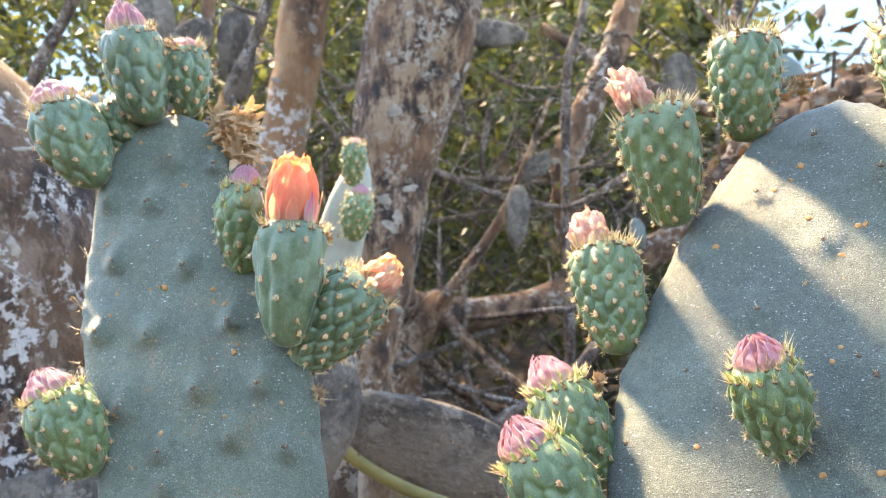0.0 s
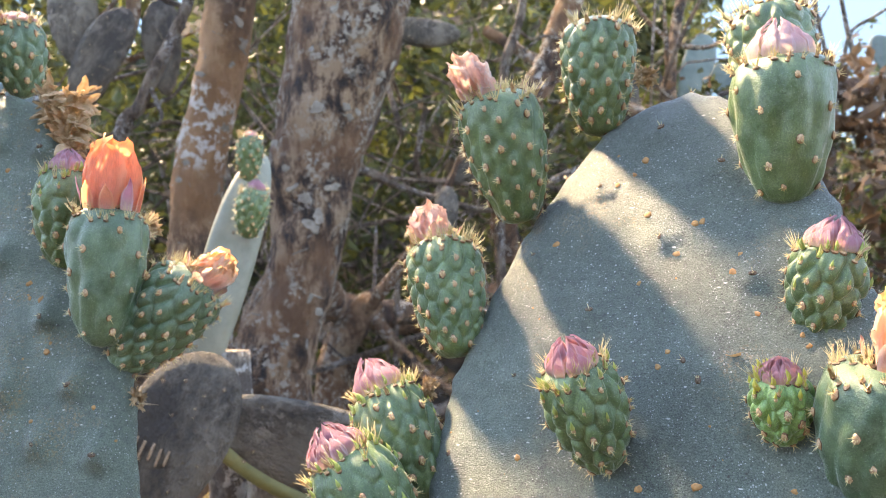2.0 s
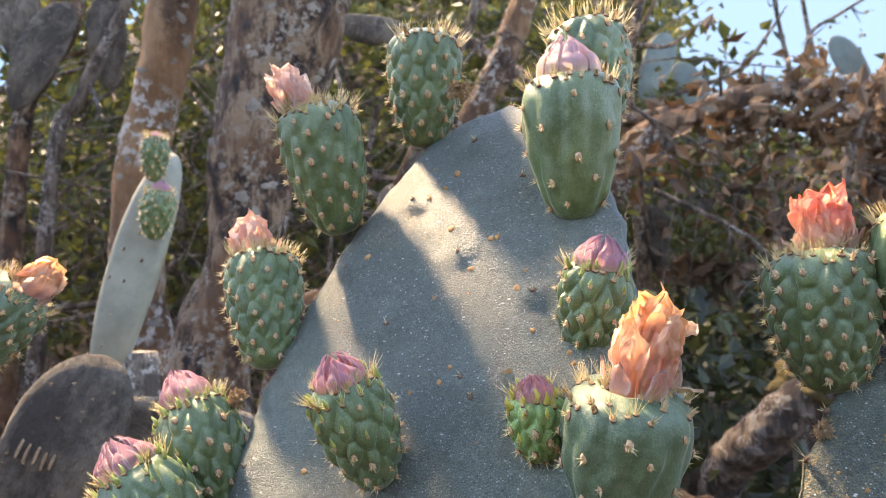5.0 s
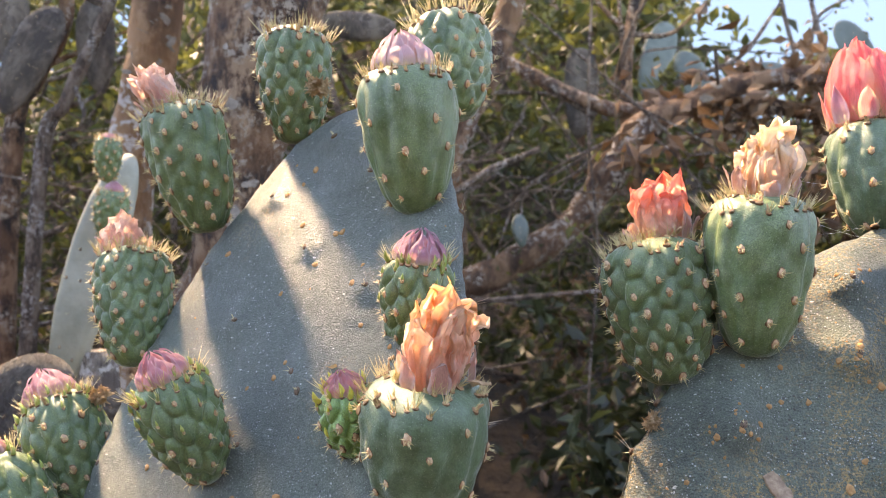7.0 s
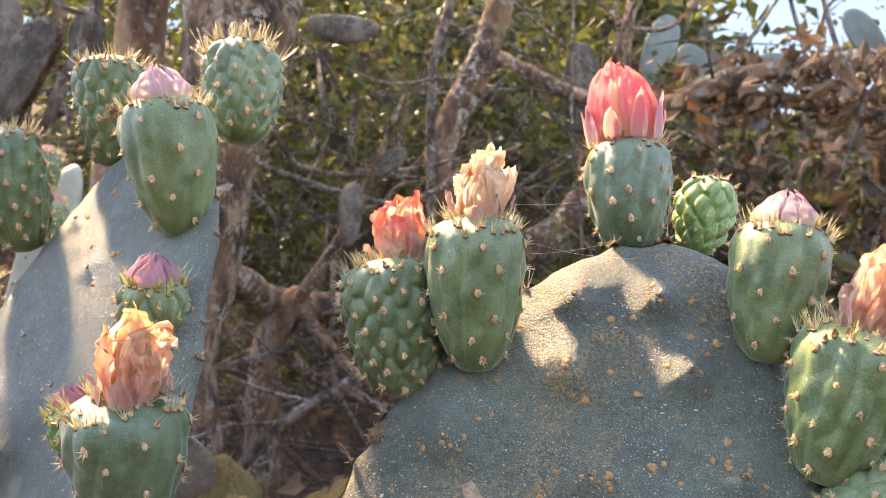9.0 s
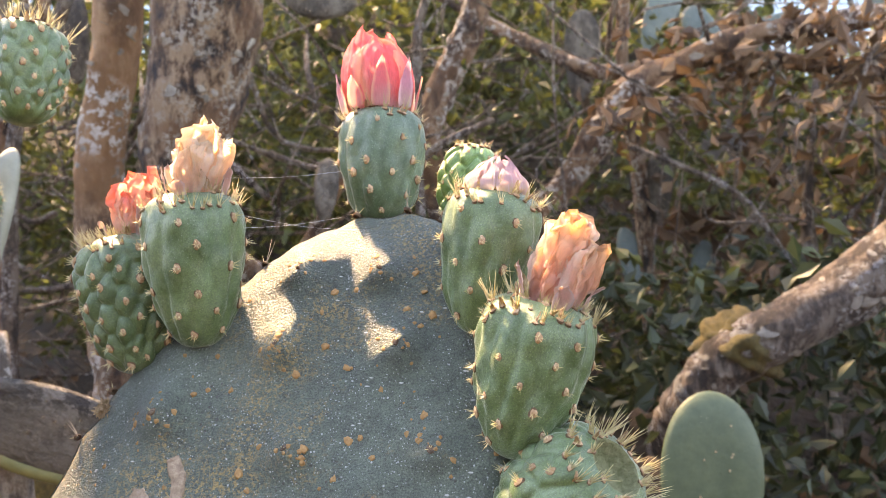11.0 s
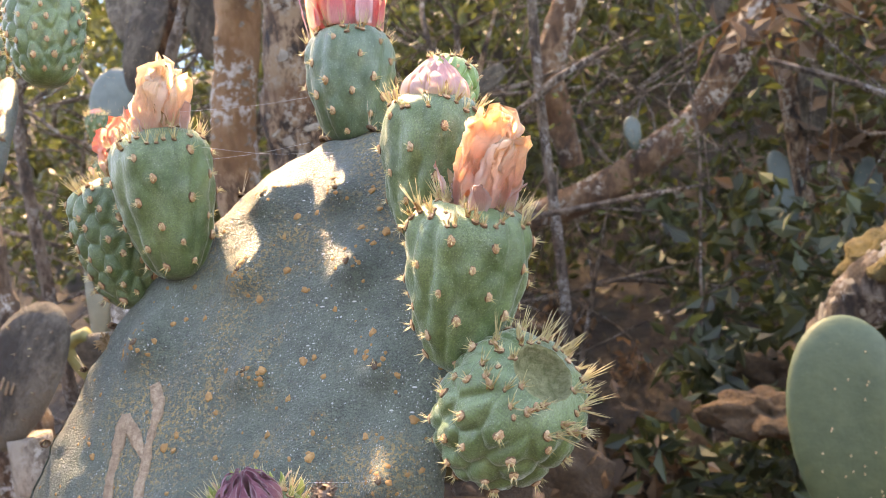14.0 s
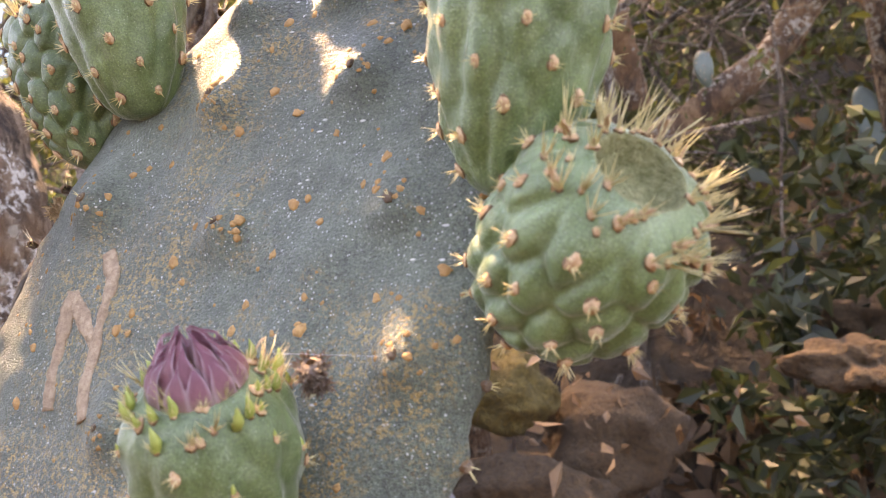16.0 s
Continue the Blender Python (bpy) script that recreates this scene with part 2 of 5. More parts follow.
M_TWIG = bark_material("twig bark", (0.045, 0.030, 0.020), (0.11, 0.073, 0.048), (0.22, 0.165, 0.12), (0.34, 0.31, 0.27), 2.5)
M_GREYPAD = bark_material("weathered grey-brown pad", (0.048, 0.038, 0.027), (0.098, 0.080, 0.056), (0.16, 0.132, 0.095), (0.20, 0.165, 0.125), 1.1)
M_DEAD = bark_material("dry grey pad", (0.10, 0.074, 0.054), (0.24, 0.19, 0.14), (0.42, 0.35, 0.27), (0.46, 0.41, 0.34), 1.1)
M_DEAD_EDGE = plain_material("olive pad edge", (0.12, 0.12, 0.04), (0.21, 0.19, 0.07), 60, 0.7)
M_OLD = plain_material("pale old pad", (0.16, 0.16, 0.11), (0.34, 0.33, 0.245), 30, 0.6, 0.6, 0.003)
M_FARPAD = plain_material("far blue pad", (0.05, 0.075, 0.058), (0.10, 0.13, 0.105), 25, 0.55)
M_GREENPAD = plain_material("green pad", (0.044, 0.066, 0.026), (0.080, 0.104, 0.044), 60, 0.6, 0.6, 0.002)
M_MOSS = plain_material("yellow moss", (0.055, 0.038, 0.010), (0.17, 0.115, 0.026), 130, 0.95, 1.0, 0.008)
M_MOSS_BROWN = plain_material("brown moss", (0.035, 0.020, 0.009), (0.115, 0.062, 0.025), 130, 0.95, 1.0, 0.008)
M_LEAF = plain_material("shrub leaf", (0.050, 0.064, 0.018), (0.160, 0.165, 0.050), 5, 0.5, 0.2, through=0.5, leafy=True)
# darker green leaf: the deep shade of the bank is in its colour
M_LEAF_SHADED = plain_material("broad leaf coloured for shade", (0.025, 0.037, 0.014), (0.070, 0.088, 0.030), 6, 0.5, 0.2, through=0.35, leafy=True)
M_LEAF_DRY = plain_material("dry leaf", (0.10, 0.056, 0.030), (0.30, 0.175, 0.092), 12, 0.75, 0.4, through=0.25, leafy=True)
M_SOIL = plain_material("leaf litter soil", (0.016, 0.011, 0.007), (0.085, 0.056, 0.032), 16, 0.95, 1.0, 0.04)
M_ROCK = plain_material("grey rock", (0.10, 0.09, 0.085), (0.26, 0.24, 0.22), 14, 0.9, 1.0, 0.01)
M_SILK = plain_material("spider silk", (0.7, 0.7, 0.7), (0.85, 0.85, 0.85), 50, 0.25, 0.0)


# ---- mesh helpers ----
def mesh(name, verts, faces, material, smooth=True, uvs=None, slots=None):
    me = bpy.data.meshes.new(name)
    me.from_pydata([tuple(map(float, p)) for p in verts], [], [tuple(map(int, f)) for f in faces])
    for m in (material if isinstance(material, (list, tuple)) else [material]):
        me.materials.append(m)
    if slots is not None:
        me.polygons.foreach_set("material_index", slots)
    if smooth:
        me.polygons.foreach_set("use_smooth", [True] * len(me.polygons))
    if uvs is not None:
        layer = me.uv_layers.new(name="uv")
        for loop in me.loops:
            layer.data[loop.index].uv = uvs[loop.vertex_index]
    me.update()
    return me


def part(name, me, parent, m=None, label=""):
    ob = new(name, me)
    ob.parent = parent
    if m is not None:
        ob.matrix_basis = m
    return tagged(ob, label) if label else ob


def grid_faces(rows, cols, wrap=False, offset=0):
    f = []
    for i in range(rows - 1):
        for j in range(cols if wrap else cols - 1):
            k = (j + 1) % cols
            f.append((offset + i * cols + j, offset + i * cols + k, offset + (i + 1) * cols + k, offset + (i + 1) * cols + j))
    return f


def wobble(p, scale, seed, octaves=3):
    """Smooth made-up noise for an array of points, about -1 to 1."""
    rng = np.random.RandomState(seed)
    p = np.asarray(p, float)
    out, amp = np.zeros(p.shape[:-1]), 1.0
    for o in range(octaves):
        for _ in range(4):
            d = rng.normal(size=p.shape[-1])
            out += amp * 0.35 * np.sin((p @ d) * scale * 2 ** o + rng.uniform(0, 6.3))
        amp *= 0.5
    return out


def smooth_line(points, steps):
    """A Catmull-Rom line through points of any dimension."""
    p = [np.array(q, float) for q in points]
    p = [2 * p[0] - p[1]] + p + [2 * p[-1] - p[-2]]
    out = []
    for i in range(1, len(p) - 2):
        for s in range(steps):
            t = s / steps
            out.append(0.5 * (2 * p[i] + (p[i + 1] - p[i - 1]) * t + (2 * p[i - 1] - 5 * p[i] + 4 * p[i + 1] - p[i + 2]) * t * t
                              + (3 * p[i] - p[i - 1] - 3 * p[i + 1] + p[i + 2]) * t ** 3))
    out.append(p[-2])
    return np.array(out)


def tube(points, radii, sides=10, steps=4, rough=0.0, seed=0, grain=12.0):
    """Vertices and faces of a limb that follows points, closed at both ends."""
    line = smooth_line([(*p, r) for p, r in zip(points, radii)], steps)
    c, r = line[:, :3], line[:, 3]
    verts = []
    for i in range(len(c)):
        d = c[min(i + 1, len(c) - 1)] - c[max(i - 1, 0)]
        d /= np.linalg.norm(d) + 1e-12
        a = np.cross(d, (0.31, 0.9, 0.17))
        a /= np.linalg.norm(a) + 1e-12
        b = np.cross(d, a)
        for j in range(sides):
            w = 2 * math.pi * j / sides
            verts.append(c[i] + r[i] * (math.cos(w) * a + math.sin(w) * b))
    verts = np.array(verts)
    if rough:
        rr = np.repeat(r, sides)
        out = verts - np.repeat(c, sides, axis=0)
        verts = verts + out / (rr[:, None] + 1e-9) * (wobble(verts, grain, seed) * rough)[:, None]
    faces = grid_faces(len(c), sides, True)
    faces += [tuple(range(sides))[::-1], tuple((len(c) - 1) * sides + j for j in range(sides))]
    return verts, faces


def frame_matrix(origin, z, x=(0.2, -1, 0.1)):
    z = Vector(z).normalized()
    y = z.cross(Vector(x)).normalized()
    x = y.cross(z)
    m = Matrix((x, y, z)).transposed().to_4x4()
    m.translation = origin
    return m


# ---- small shared pieces ----
def cone_bits(rng, n, length, radius, spread, lift=0.0):
    """n thin spines from one point."""
    verts, faces = [(0, 0, lift * 0.5)], []
    for _ in range(n):
        a, t = rng.uniform(0, 6.28), spread * math.sqrt(rng.uniform(0, 1))
        d = np.array((math.cos(a) * math.sin(t), math.sin(a) * math.sin(t), math.cos(t)))
        s = np.cross(d, (0.3, 0.5, 0.81))
        s /= np.linalg.norm(s)
        q = np.cross(d, s)
        o, k = np.array((math.cos(a), math.sin(a), 0)) * radius * 2 + (0, 0, lift), len(verts)
        ln = length * rng.uniform(0.35, 1.0)
        mid = o + d * ln * 0.6 + np.array((d[0], d[1], 0)) * ln * 0.03
        for c, r in ((o, radius), (mid, radius * 0.65)):
            for w in (0, 2.09, 4.19):
                verts.append(c + r * (math.cos(w) * s + math.sin(w) * q))
        verts.append(o + d * ln)
        faces.append((0, k, k + 1))
        for j in range(3):
            l = (j + 1) % 3
            faces += [(k + j, k + l, k + 3 + l, k + 3 + j), (k + 3 + j, k + 3 + l, k + 6)]
    return verts, faces


def blob_bits(rng, rx, ry, rz, rings=5, sides=8, rough=0.25):
    verts, faces = [(0, 0, rz)], []
    for i in range(1, rings):
        t = math.pi * 0.62 * i / (rings - 1)
        for j in range(sides):
            a = 2 * math.pi * j / sides
            k = 1 + rng.uniform(-rough, rough)
            verts.append((rx * math.sin(t) * math.cos(a) * k, ry * math.sin(t) * math.sin(a) * k, rz * math.cos(t)))
    for j in range(sides):
        faces.append((0, 1 + j, 1 + (j + 1) % sides))
    return verts, faces + [q[::-1] for q in grid_faces(rings - 1, sides, True, 1)]


def areole_mesh(seed, size, material, spines, length):
    rng = np.random.RandomState(seed)
    v, f = blob_bits(rng, size, size * 0.72, size * 0.62, 6, 12, 0.22)
    a, b = cone_bits(rng, spines, length, 0.00017, 0.75, size * 0.35)
    n, k = len(v) - 1, len(f)
    return mesh("areole", v + [tuple(p) for p in a[1:]], f + [tuple(i + n if i else n for i in q) for q in b], [material, M_SPINE, M_AREOLE_FOOT], slots=[0] * (k - 24) + [2] * 24 + [1] * len(b))


AREOLES = [areole_mesh(s, 0.0020, M_AREOLE, 8, 0.0042) for s in range(5)]
AREOLES_DARK = [areole_mesh(20 + s, 0.0016, M_AREOLE_DARK, 3, 0.0028) for s in range(4)]
TUFTS = [mesh("spine_tuft", *cone_bits(np.random.RandomState(40 + s), 7, 0.0100, 0.00018, 0.42), M_SPINE) for s in range(5)]
TUFTS_LONG = [mesh("spine_tuft", *cone_bits(np.random.RandomState(60 + s), 8, 0.0115, 0.00021, 0.45), M_SPINE) for s in range(5)]
RIM_SPINES = [mesh("rim_spine", *cone_bits(np.random.RandomState(70 + s), 2, 0.015, 0.00024, 0.55), M_SPINE_BROWN) for s in range(4)]
SCABS = [mesh("scab", *blob_bits(np.random.RandomState(80 + s), 0.0016, 0.0013, 0.0006, 4, 9, 0.3), M_SCAB) for s in range(5)]


def scale_mesh(material, seed):
    """A fleshy little pointed leaf of a bud."""
    rng = np.random.RandomState(seed)
    line = [(0, 0, 0), (0.0006, 0, 0.0022), (0.0002 * rng.uniform(-1, 1), 0.0003, 0.0050)]
    v, f = tube(line, (0.0010, 0.0010, 0.0001), 6, 3)
    return mesh("bud_scale", v, f, material)


SCALES = [scale_mesh(M_SCALE, s) for s in range(3)]
SCALES_YELLOW = [scale_mesh(M_SCALE_YELLOW, s) for s in range(3)]


# ---- pads ----
def rim_angles(seed):
    g = np.random.RandomState(seed + 40)
    return [a + g.uniform(-0.10, 0.10) for a in np.arange(-0.4, 3.6, 0.27)]


def pad_surface(outline, centre, thick, areoles, seed, ripple, mound, stretch=1.0, bend=(0.0, 0.0), broad=0.0065, knob=0.0014):
    """The outline as radii by angle round centre, and the height of the front by place."""
    loop = smooth_line([*outline, outline[0]], 40)[:-1]
    d = loop - centre
    ang = np.arctan2(d[:, 1], d[:, 0])
    order = np.argsort(ang)
    ang, rad = ang[order], np.hypot(d[:, 0], d[:, 1])[order]
    # knobs of the rim areoles and small dents between them
    for k in rim_angles(seed):
        rad = rad + knob * np.exp(-((ang - k) * rad / 0.0045) ** 2)
    rad = rad + 0.5 * knob * wobble(np.stack((np.cos(ang), np.sin(ang)), -1) * rad[:, None], 190, seed + 2, 3)
    ang = np.concatenate((ang[-3:] - 2 * math.pi, ang, ang[:3] + 2 * math.pi))
    rad = np.concatenate((rad[-3:], rad, rad[:3]))

    def edge(a):
        return np.interp(a, ang, rad)

    spots = np.array(areoles, float) * 0.001

    def height(u, v):
        a = np.arctan2(v - centre[1], u - centre[0])
        r = np.clip(np.hypot(u - centre[0], v - centre[1]) / edge(a), 0, 1)
        h = thick * np.sqrt(np.clip(1 - r ** 7, 0, 1))
        p = np.stack((u, v * 0.55), -1)
        w = wobble(p, 60, seed, 3) * ripple * (1 - r ** 4)
        w = w - bend[0] * np.clip(-u - 0.01, 0, 1) ** 2 - bend[1] * np.clip(v - 0.01, 0, 1) ** 2
        for su, sv in spots:
            fall = np.where(v > sv - 0.002, broad * stretch * 1.25, broad * 0.75)
            q = np.exp(-((u - su) ** 2 / broad ** 2 + (v - sv + 0.002) ** 2 / fall ** 2))
            w = w + mound * q
        return h, w

    return edge, height


def pad(name, label, origin, u, v, n, outline, centre, thick, areoles, scabs, material, seed, ripple=0.0012, mound=0.002, stretch=1.5, more=0, bend=(0.0, 0.0), broad=0.0065, knob=0.0014, scars=()):
    """A flat cactus pad. Outline, areoles and scabs in millimetres on its own face."""
    outline = [(a * 0.001, b * 0.001) for a, b in outline]
    centre = np.array(centre) * 0.001
    edge, height = pad_surface(outline, centre, thick, areoles, seed, ripple, mound, stretch, bend, broad, knob)
    na, nr = 420, 96
    aa = np.linspace(-math.pi, math.pi, na, endpoint=False)
    rr = np.sin(np.linspace(0.0, 1.0, nr) ** 0.8 * math.pi / 2)
    R, A = np.meshgrid(rr, aa, indexing='ij')
    E = edge(A) * R
    U, V = centre[0] + E * np.cos(A), centre[1] + E * np.sin(A)
    h, w = height(U, V)
    fine = wobble(np.stack((U, V), -1), 260, seed + 5, 2) * 0.0002
    front = np.stack((U, V, h - thick + w + fine), -1).reshape(-1, 3)
    back = np.stack((U, V, -h - thick + w * 0.6), -1).reshape(-1, 3)
    faces = [f[::-1] for f in grid_faces(nr, na, True)] + grid_faces(nr, na, True, nr * na)
    root = new(name)
    m = Matrix((u, v, n)).transposed().to_4x4()
    m.translation = origin
    root.matrix_basis = m
    tagged(root, label, "cactus pad", "prickly pear pads")
    body = part("pad_body", mesh("pad_body", np.concatenate((front, back)), faces, material), root)
    rng = np.random.RandomState(seed)

    def put(kind, meshes, a, b, size):
        hh, ww = height(np.array([a]), np.array([b]))
        e = 0.0008
        hu = height(np.array([a + e]), np.array([b]))
        hv = height(np.array([a]), np.array([b + e]))
        z = float(hh[0] + ww[0])
        nrm = Vector((-(float((hu[0] + hu[1])[0]) - z) / e, -(float((hv[0] + hv[1])[0]) - z) / e, 1))
        mm = frame_matrix((a, b, z - thick - 0.0001), nrm, (math.cos(rng.uniform(0, 6.28)), math.sin(rng.uniform(0, 6.28)), 0.1))
        part(kind, meshes[rng.randint(len(meshes))], body, mm @ Matrix.Scale(size, 4))

    for a, b in areoles:
        put("areole", AREOLES_DARK, a * 0.001, b * 0.001, rng.uniform(0.75, 1.15))
    for a, b in scabs:
        put("scab", SCABS, a * 0.001, b * 0.001, rng.uniform(0.75, 1.35))
    for a, b in areoles if more > 100 else ():
        for _ in range(9):
            q = rng.normal(size=2) * 0.0045
            put("scab", SCABS, a * 0.001 + q[0], b * 0.001 + q[1] + 0.002, rng.uniform(0.35, 0.8))
    for _ in range(more):
        a, r = rng.uniform(-math.pi, math.pi), math.sqrt(rng.uniform(0, 0.9))
        put("scab", SCABS, centre[0] + edge(a) * r * math.cos(a), centre[1] + edge(a) * r * math.sin(a), rng.choice((0.3, 0.4, 0.5, 0.8)))
    # areoles along the rim
    for a in rim_angles(seed):
        e = edge(a)
        mm = frame_matrix((centre[0] + e * math.cos(a) * 0.998, centre[1] + e * math.sin(a) * 0.998, -thick), (math.cos(a), math.sin(a), 0), (0, 0, 1))
        part("areole", AREOLES_DARK[rng.randint(4)], body, mm @ Matrix.Scale(rng.uniform(1.0, 1.6), 4))
        if rng.uniform() < 0.6:
            part("rim_spine", RIM_SPINES[rng.randint(4)], body, mm @ Matrix.Scale(rng.uniform(0.6, 1.1), 4))
    for line in scars:
        v, f = tube([(a * 0.001, b * 0.001, 0.0) for a, b in line], [0.0023 + 0.0007 * (i % 2) for i in range(len(line))], 12, 10, 0.0007, 5, 500)
        hh, ww = height(v[:, 0], v[:, 1])
        v[:, 2] = v[:, 2] * 0.32 + hh + ww - thick
        part("scar", mesh("scar", v, f, M_SCAR), root, label="corky brown raised scar")
    return root


# ---- fruits ----
def petal(root, name, origin, r0, length, phi, half, profile, lift, crumple, seed, material, pointed=1.0, flare=0.0, lean=(0, 0), pleat=0.0, ragged=0.0, twist=0.0):
    """One petal bent round the flower's axis."""
    rng = np.random.RandomState(seed)
    nt, nw = (34, 38) if pleat else (16, 11)
    t, w = np.meshgrid(np.linspace(0, 1, nt), np.linspace(-1, 1, nw), indexing='ij')
    shape = (0.62 + 0.38 * np.sin(np.clip(t * 1.7, 0, 1.57))) * np.clip(1 - t ** (2.2 / pointed), 0, 1) ** (0.55 * pointed + 0.1)
    r = r0 * profile(t) + lift + 0.10 * r0 * w ** 2 * (lift / 0.001 - 0.5) * 0.3 + flare * t ** 3
    a = phi + w * half * shape + twist * t
    if pleat:
        r = r * (1 + pleat * (0.3 + 0.7 * t) * (np.sin(a * rng.randint(7, 11) + 1.5 * t + rng.uniform(0, 6)) + 0.55 * np.sin(a * rng.randint(19, 27) - 2.2 * t + rng.uniform(0, 6))))
    p = np.stack((r * np.cos(a) + lean[0] * t * t, r * np.sin(a) + lean[1] * t * t, length * t * (1 - 0.06 * w ** 2 + ragged * t * wobble(np.stack((w * 2.2, 0 * w + seed), -1), 2.0, seed, 3))), -1)
    if crumple:
        for k in range(3):
            p[..., k] += crumple * wobble(p * (1, 1, 0.5), 430, seed * 3 + k, 5) * (0.35 + t)
    p += np.array(origin)
    uv = [(float(x), float(y)) for x, y in zip((w.ravel() + 1) / 2, t.ravel())]
    part(name, mesh(name, p.reshape(-1, 3), grid_faces(nt, nw), material, uvs=uv), root)


def flap(seed, material):
    rng = np.random.RandomState(seed)
    t, w = np.meshgrid(np.linspace(0, 1, 8), np.linspace(-1, 1, 5), indexing='ij')
    p = np.stack((w * 0.0022 * (1 - t ** 2), 0.003 * t ** 2 + 0.001 * w ** 2, 0.009 * t), -1)
    for k in range(3):
        p[..., k] += 0.0007 * wobble(p, 500, seed + k)
    return mesh("dry_flap", p.reshape(-1, 3), grid_faces(8, 5), material)


FLAPS = [flap(s, M_HUSK) for s in range(3)]
FLAPS_DARK = [flap(s, M_HUSK_DARK) for s in range(3)]
CHIPS = [flap(s, M_AREOLE) for s in range(3)]


PROFILE_T = [(0, 0.0), (0.012, 0.24), (0.07, 0.48), (0.22, 0.72), (0.42, 0.88), (0.60, 0.97), (0.74, 0.99), (0.86, 0.95), (0.95, 0.80), (1.0, 0.50)]
PROFILE_EGG = [(0, 0.0), (0.015, 0.24), (0.10, 0.50), (0.28, 0.76), (0.48, 0.92), (0.65, 0.97), (0.82, 0.91), (0.94, 0.76), (1.0, 0.58)]
PROFILE_POT = [(0, 0.0), (0.015, 0.30), (0.09, 0.54), (0.28, 0.78), (0.50, 0.93), (0.70, 0.98), (0.84, 0.96), (0.94, 0.83), (1.0, 0.52)]
PROFILE_URN = [(0, 0.0), (0.015, 0.42), (0.09, 0.72), (0.26, 0.93), (0.48, 1.0), (0.68, 0.98), (0.84, 0.88), (0.94, 0.70), (1.0, 0.46)]


def fruit(label, base, crown, radius, spacing, flower, tall=0.010, wide=0.010, petals=None, skin=None, profile=PROFILE_T, lump=0.0014, spines=1,
          scales=None, group="fruits on the pads", seed=1, shift=(0.0, 0.0), long_spines=1.0, detail=1.0):
    """A prickly pear with its felt cushions, its crown of spines and its flower or bud."""
    rng = np.random.RandomState(seed)
    spacing *= 1.32 if lump < 0.0012 else 1.17
    base, crown = Vector(base), Vector(crown)
    axis = crown - base
    H = axis.length
    root = new("prickly_pear")
    root.matrix_basis = frame_matrix(base - axis.normalized() * 0.002, axis)
    tagged(root, label, "prickly pear", group)
    H += 0.002
    # rows of cushions in a slanting lattice
    rows = max(3, int(round(H * 0.95 / (spacing * 0.62))))
    spots = []
    prof = smooth_line(profile, 8)
    per = max(5, int(round(2 * math.pi * radius / (spacing * 1.28))))
    for i in range(rows):
        s = 0.06 + 0.86 * (i + 0.35) / rows
        for j in range(per):
            spots.append(((j + 0.5 * (i % 2) + rng.uniform(-0.16, 0.16)) * 2 * math.pi / per + i * 0.06 + seed, s + rng.uniform(-0.028, 0.028)))
    spots = np.array(spots)

    def rad(s):
        return radius * np.interp(s, prof[:, 0], prof[:, 1])

    def surface(a, s, bumps=True):
        r = rad(s)
        d1 = np.full(a.shape, 9.0)
        d2 = np.full(a.shape, 9.0)
        for sa, ss in spots:
            da = (a - sa + math.pi) % (2 * math.pi) - math.pi
            d = np.hypot(da * np.maximum(r, 0.003), (s - ss) * H * 0.72)
            d2 = np.minimum(d2, np.maximum(d, d1))
            d1 = np.minimum(d1, d)
        k = np.clip((d2 - d1) / spacing, 0, 1)
        fade = np.clip(s * 6, 0, 1) * np.clip((1.03 - s) * 9, 0, 1)
        bump = (0.9 if lump > 0.0012 else 0.6) * lump * (0.35 - 0.9 * np.exp(-(k / (0.15 if lump > 0.0012 else 0.3)) ** 2) - 0.4 * (d1 / spacing) ** 2) * fade
        rib = 0.6 - 1.5 * np.abs(np.sin(per * (a - seed - 0.06 * rows * s) + 0.25 * np.sin(9 * s + seed))) ** 5
        bump = bump + (0.0007 * (0.7 + 0.3 * np.sin(3 * a + 5 * s + seed)) * rib + 0.0006 * np.exp(-(d1 / (0.28 * spacing)) ** 2)) * fade
        q = np.stack((r * np.cos(a), r * np.sin(a), s * H), -1)
        big = wobble(q, 50, seed + 3, 2) * radius * 0.03 * fade
        rr = r + bump + big
        return np.stack((rr * np.cos(a), rr * np.sin(a), s * H), -1)

    ns, na = int(88 * detail), int(116 * detail)
    S, A = np.meshgrid(np.linspace(0, 1, ns) ** 0.9, np.linspace(0, 2 * math.pi, na, endpoint=False), indexing='ij')
    P = surface(A, S).reshape(-1, 3)
    body = part("fruit_body", mesh("fruit_body", P, grid_faces(ns, na, True), skin or M_FRUIT), root)
    # the sunken cup inside the rim
    deep = 0.3 if flower == 'open' else 0.12
    rim = surface(np.linspace(0, 2 * math.pi, na, endpoint=False), np.ones(na))
    cup = []
    for i, (q, z) in enumerate(((1.0, 0.0), (0.95, 0.01), (0.90, -0.25), (0.78, -0.75), (0.45, -1.0), (0.02, -0.96))):
        c = rim.copy()
        c[:, :2] *= q
        c[:, 2] += z * deep * radius
        cup.append(c)
    part("crown_cup", mesh("crown_cup", np.concatenate(cup), grid_faces(6, na, True), M_CUP), root)
    e = 0.01
    P0 = surface(spots[:, 0], spots[:, 1])
    P1 = surface(spots[:, 0] + e, spots[:, 1])
    P2 = surface(spots[:, 0], spots[:, 1] + e)
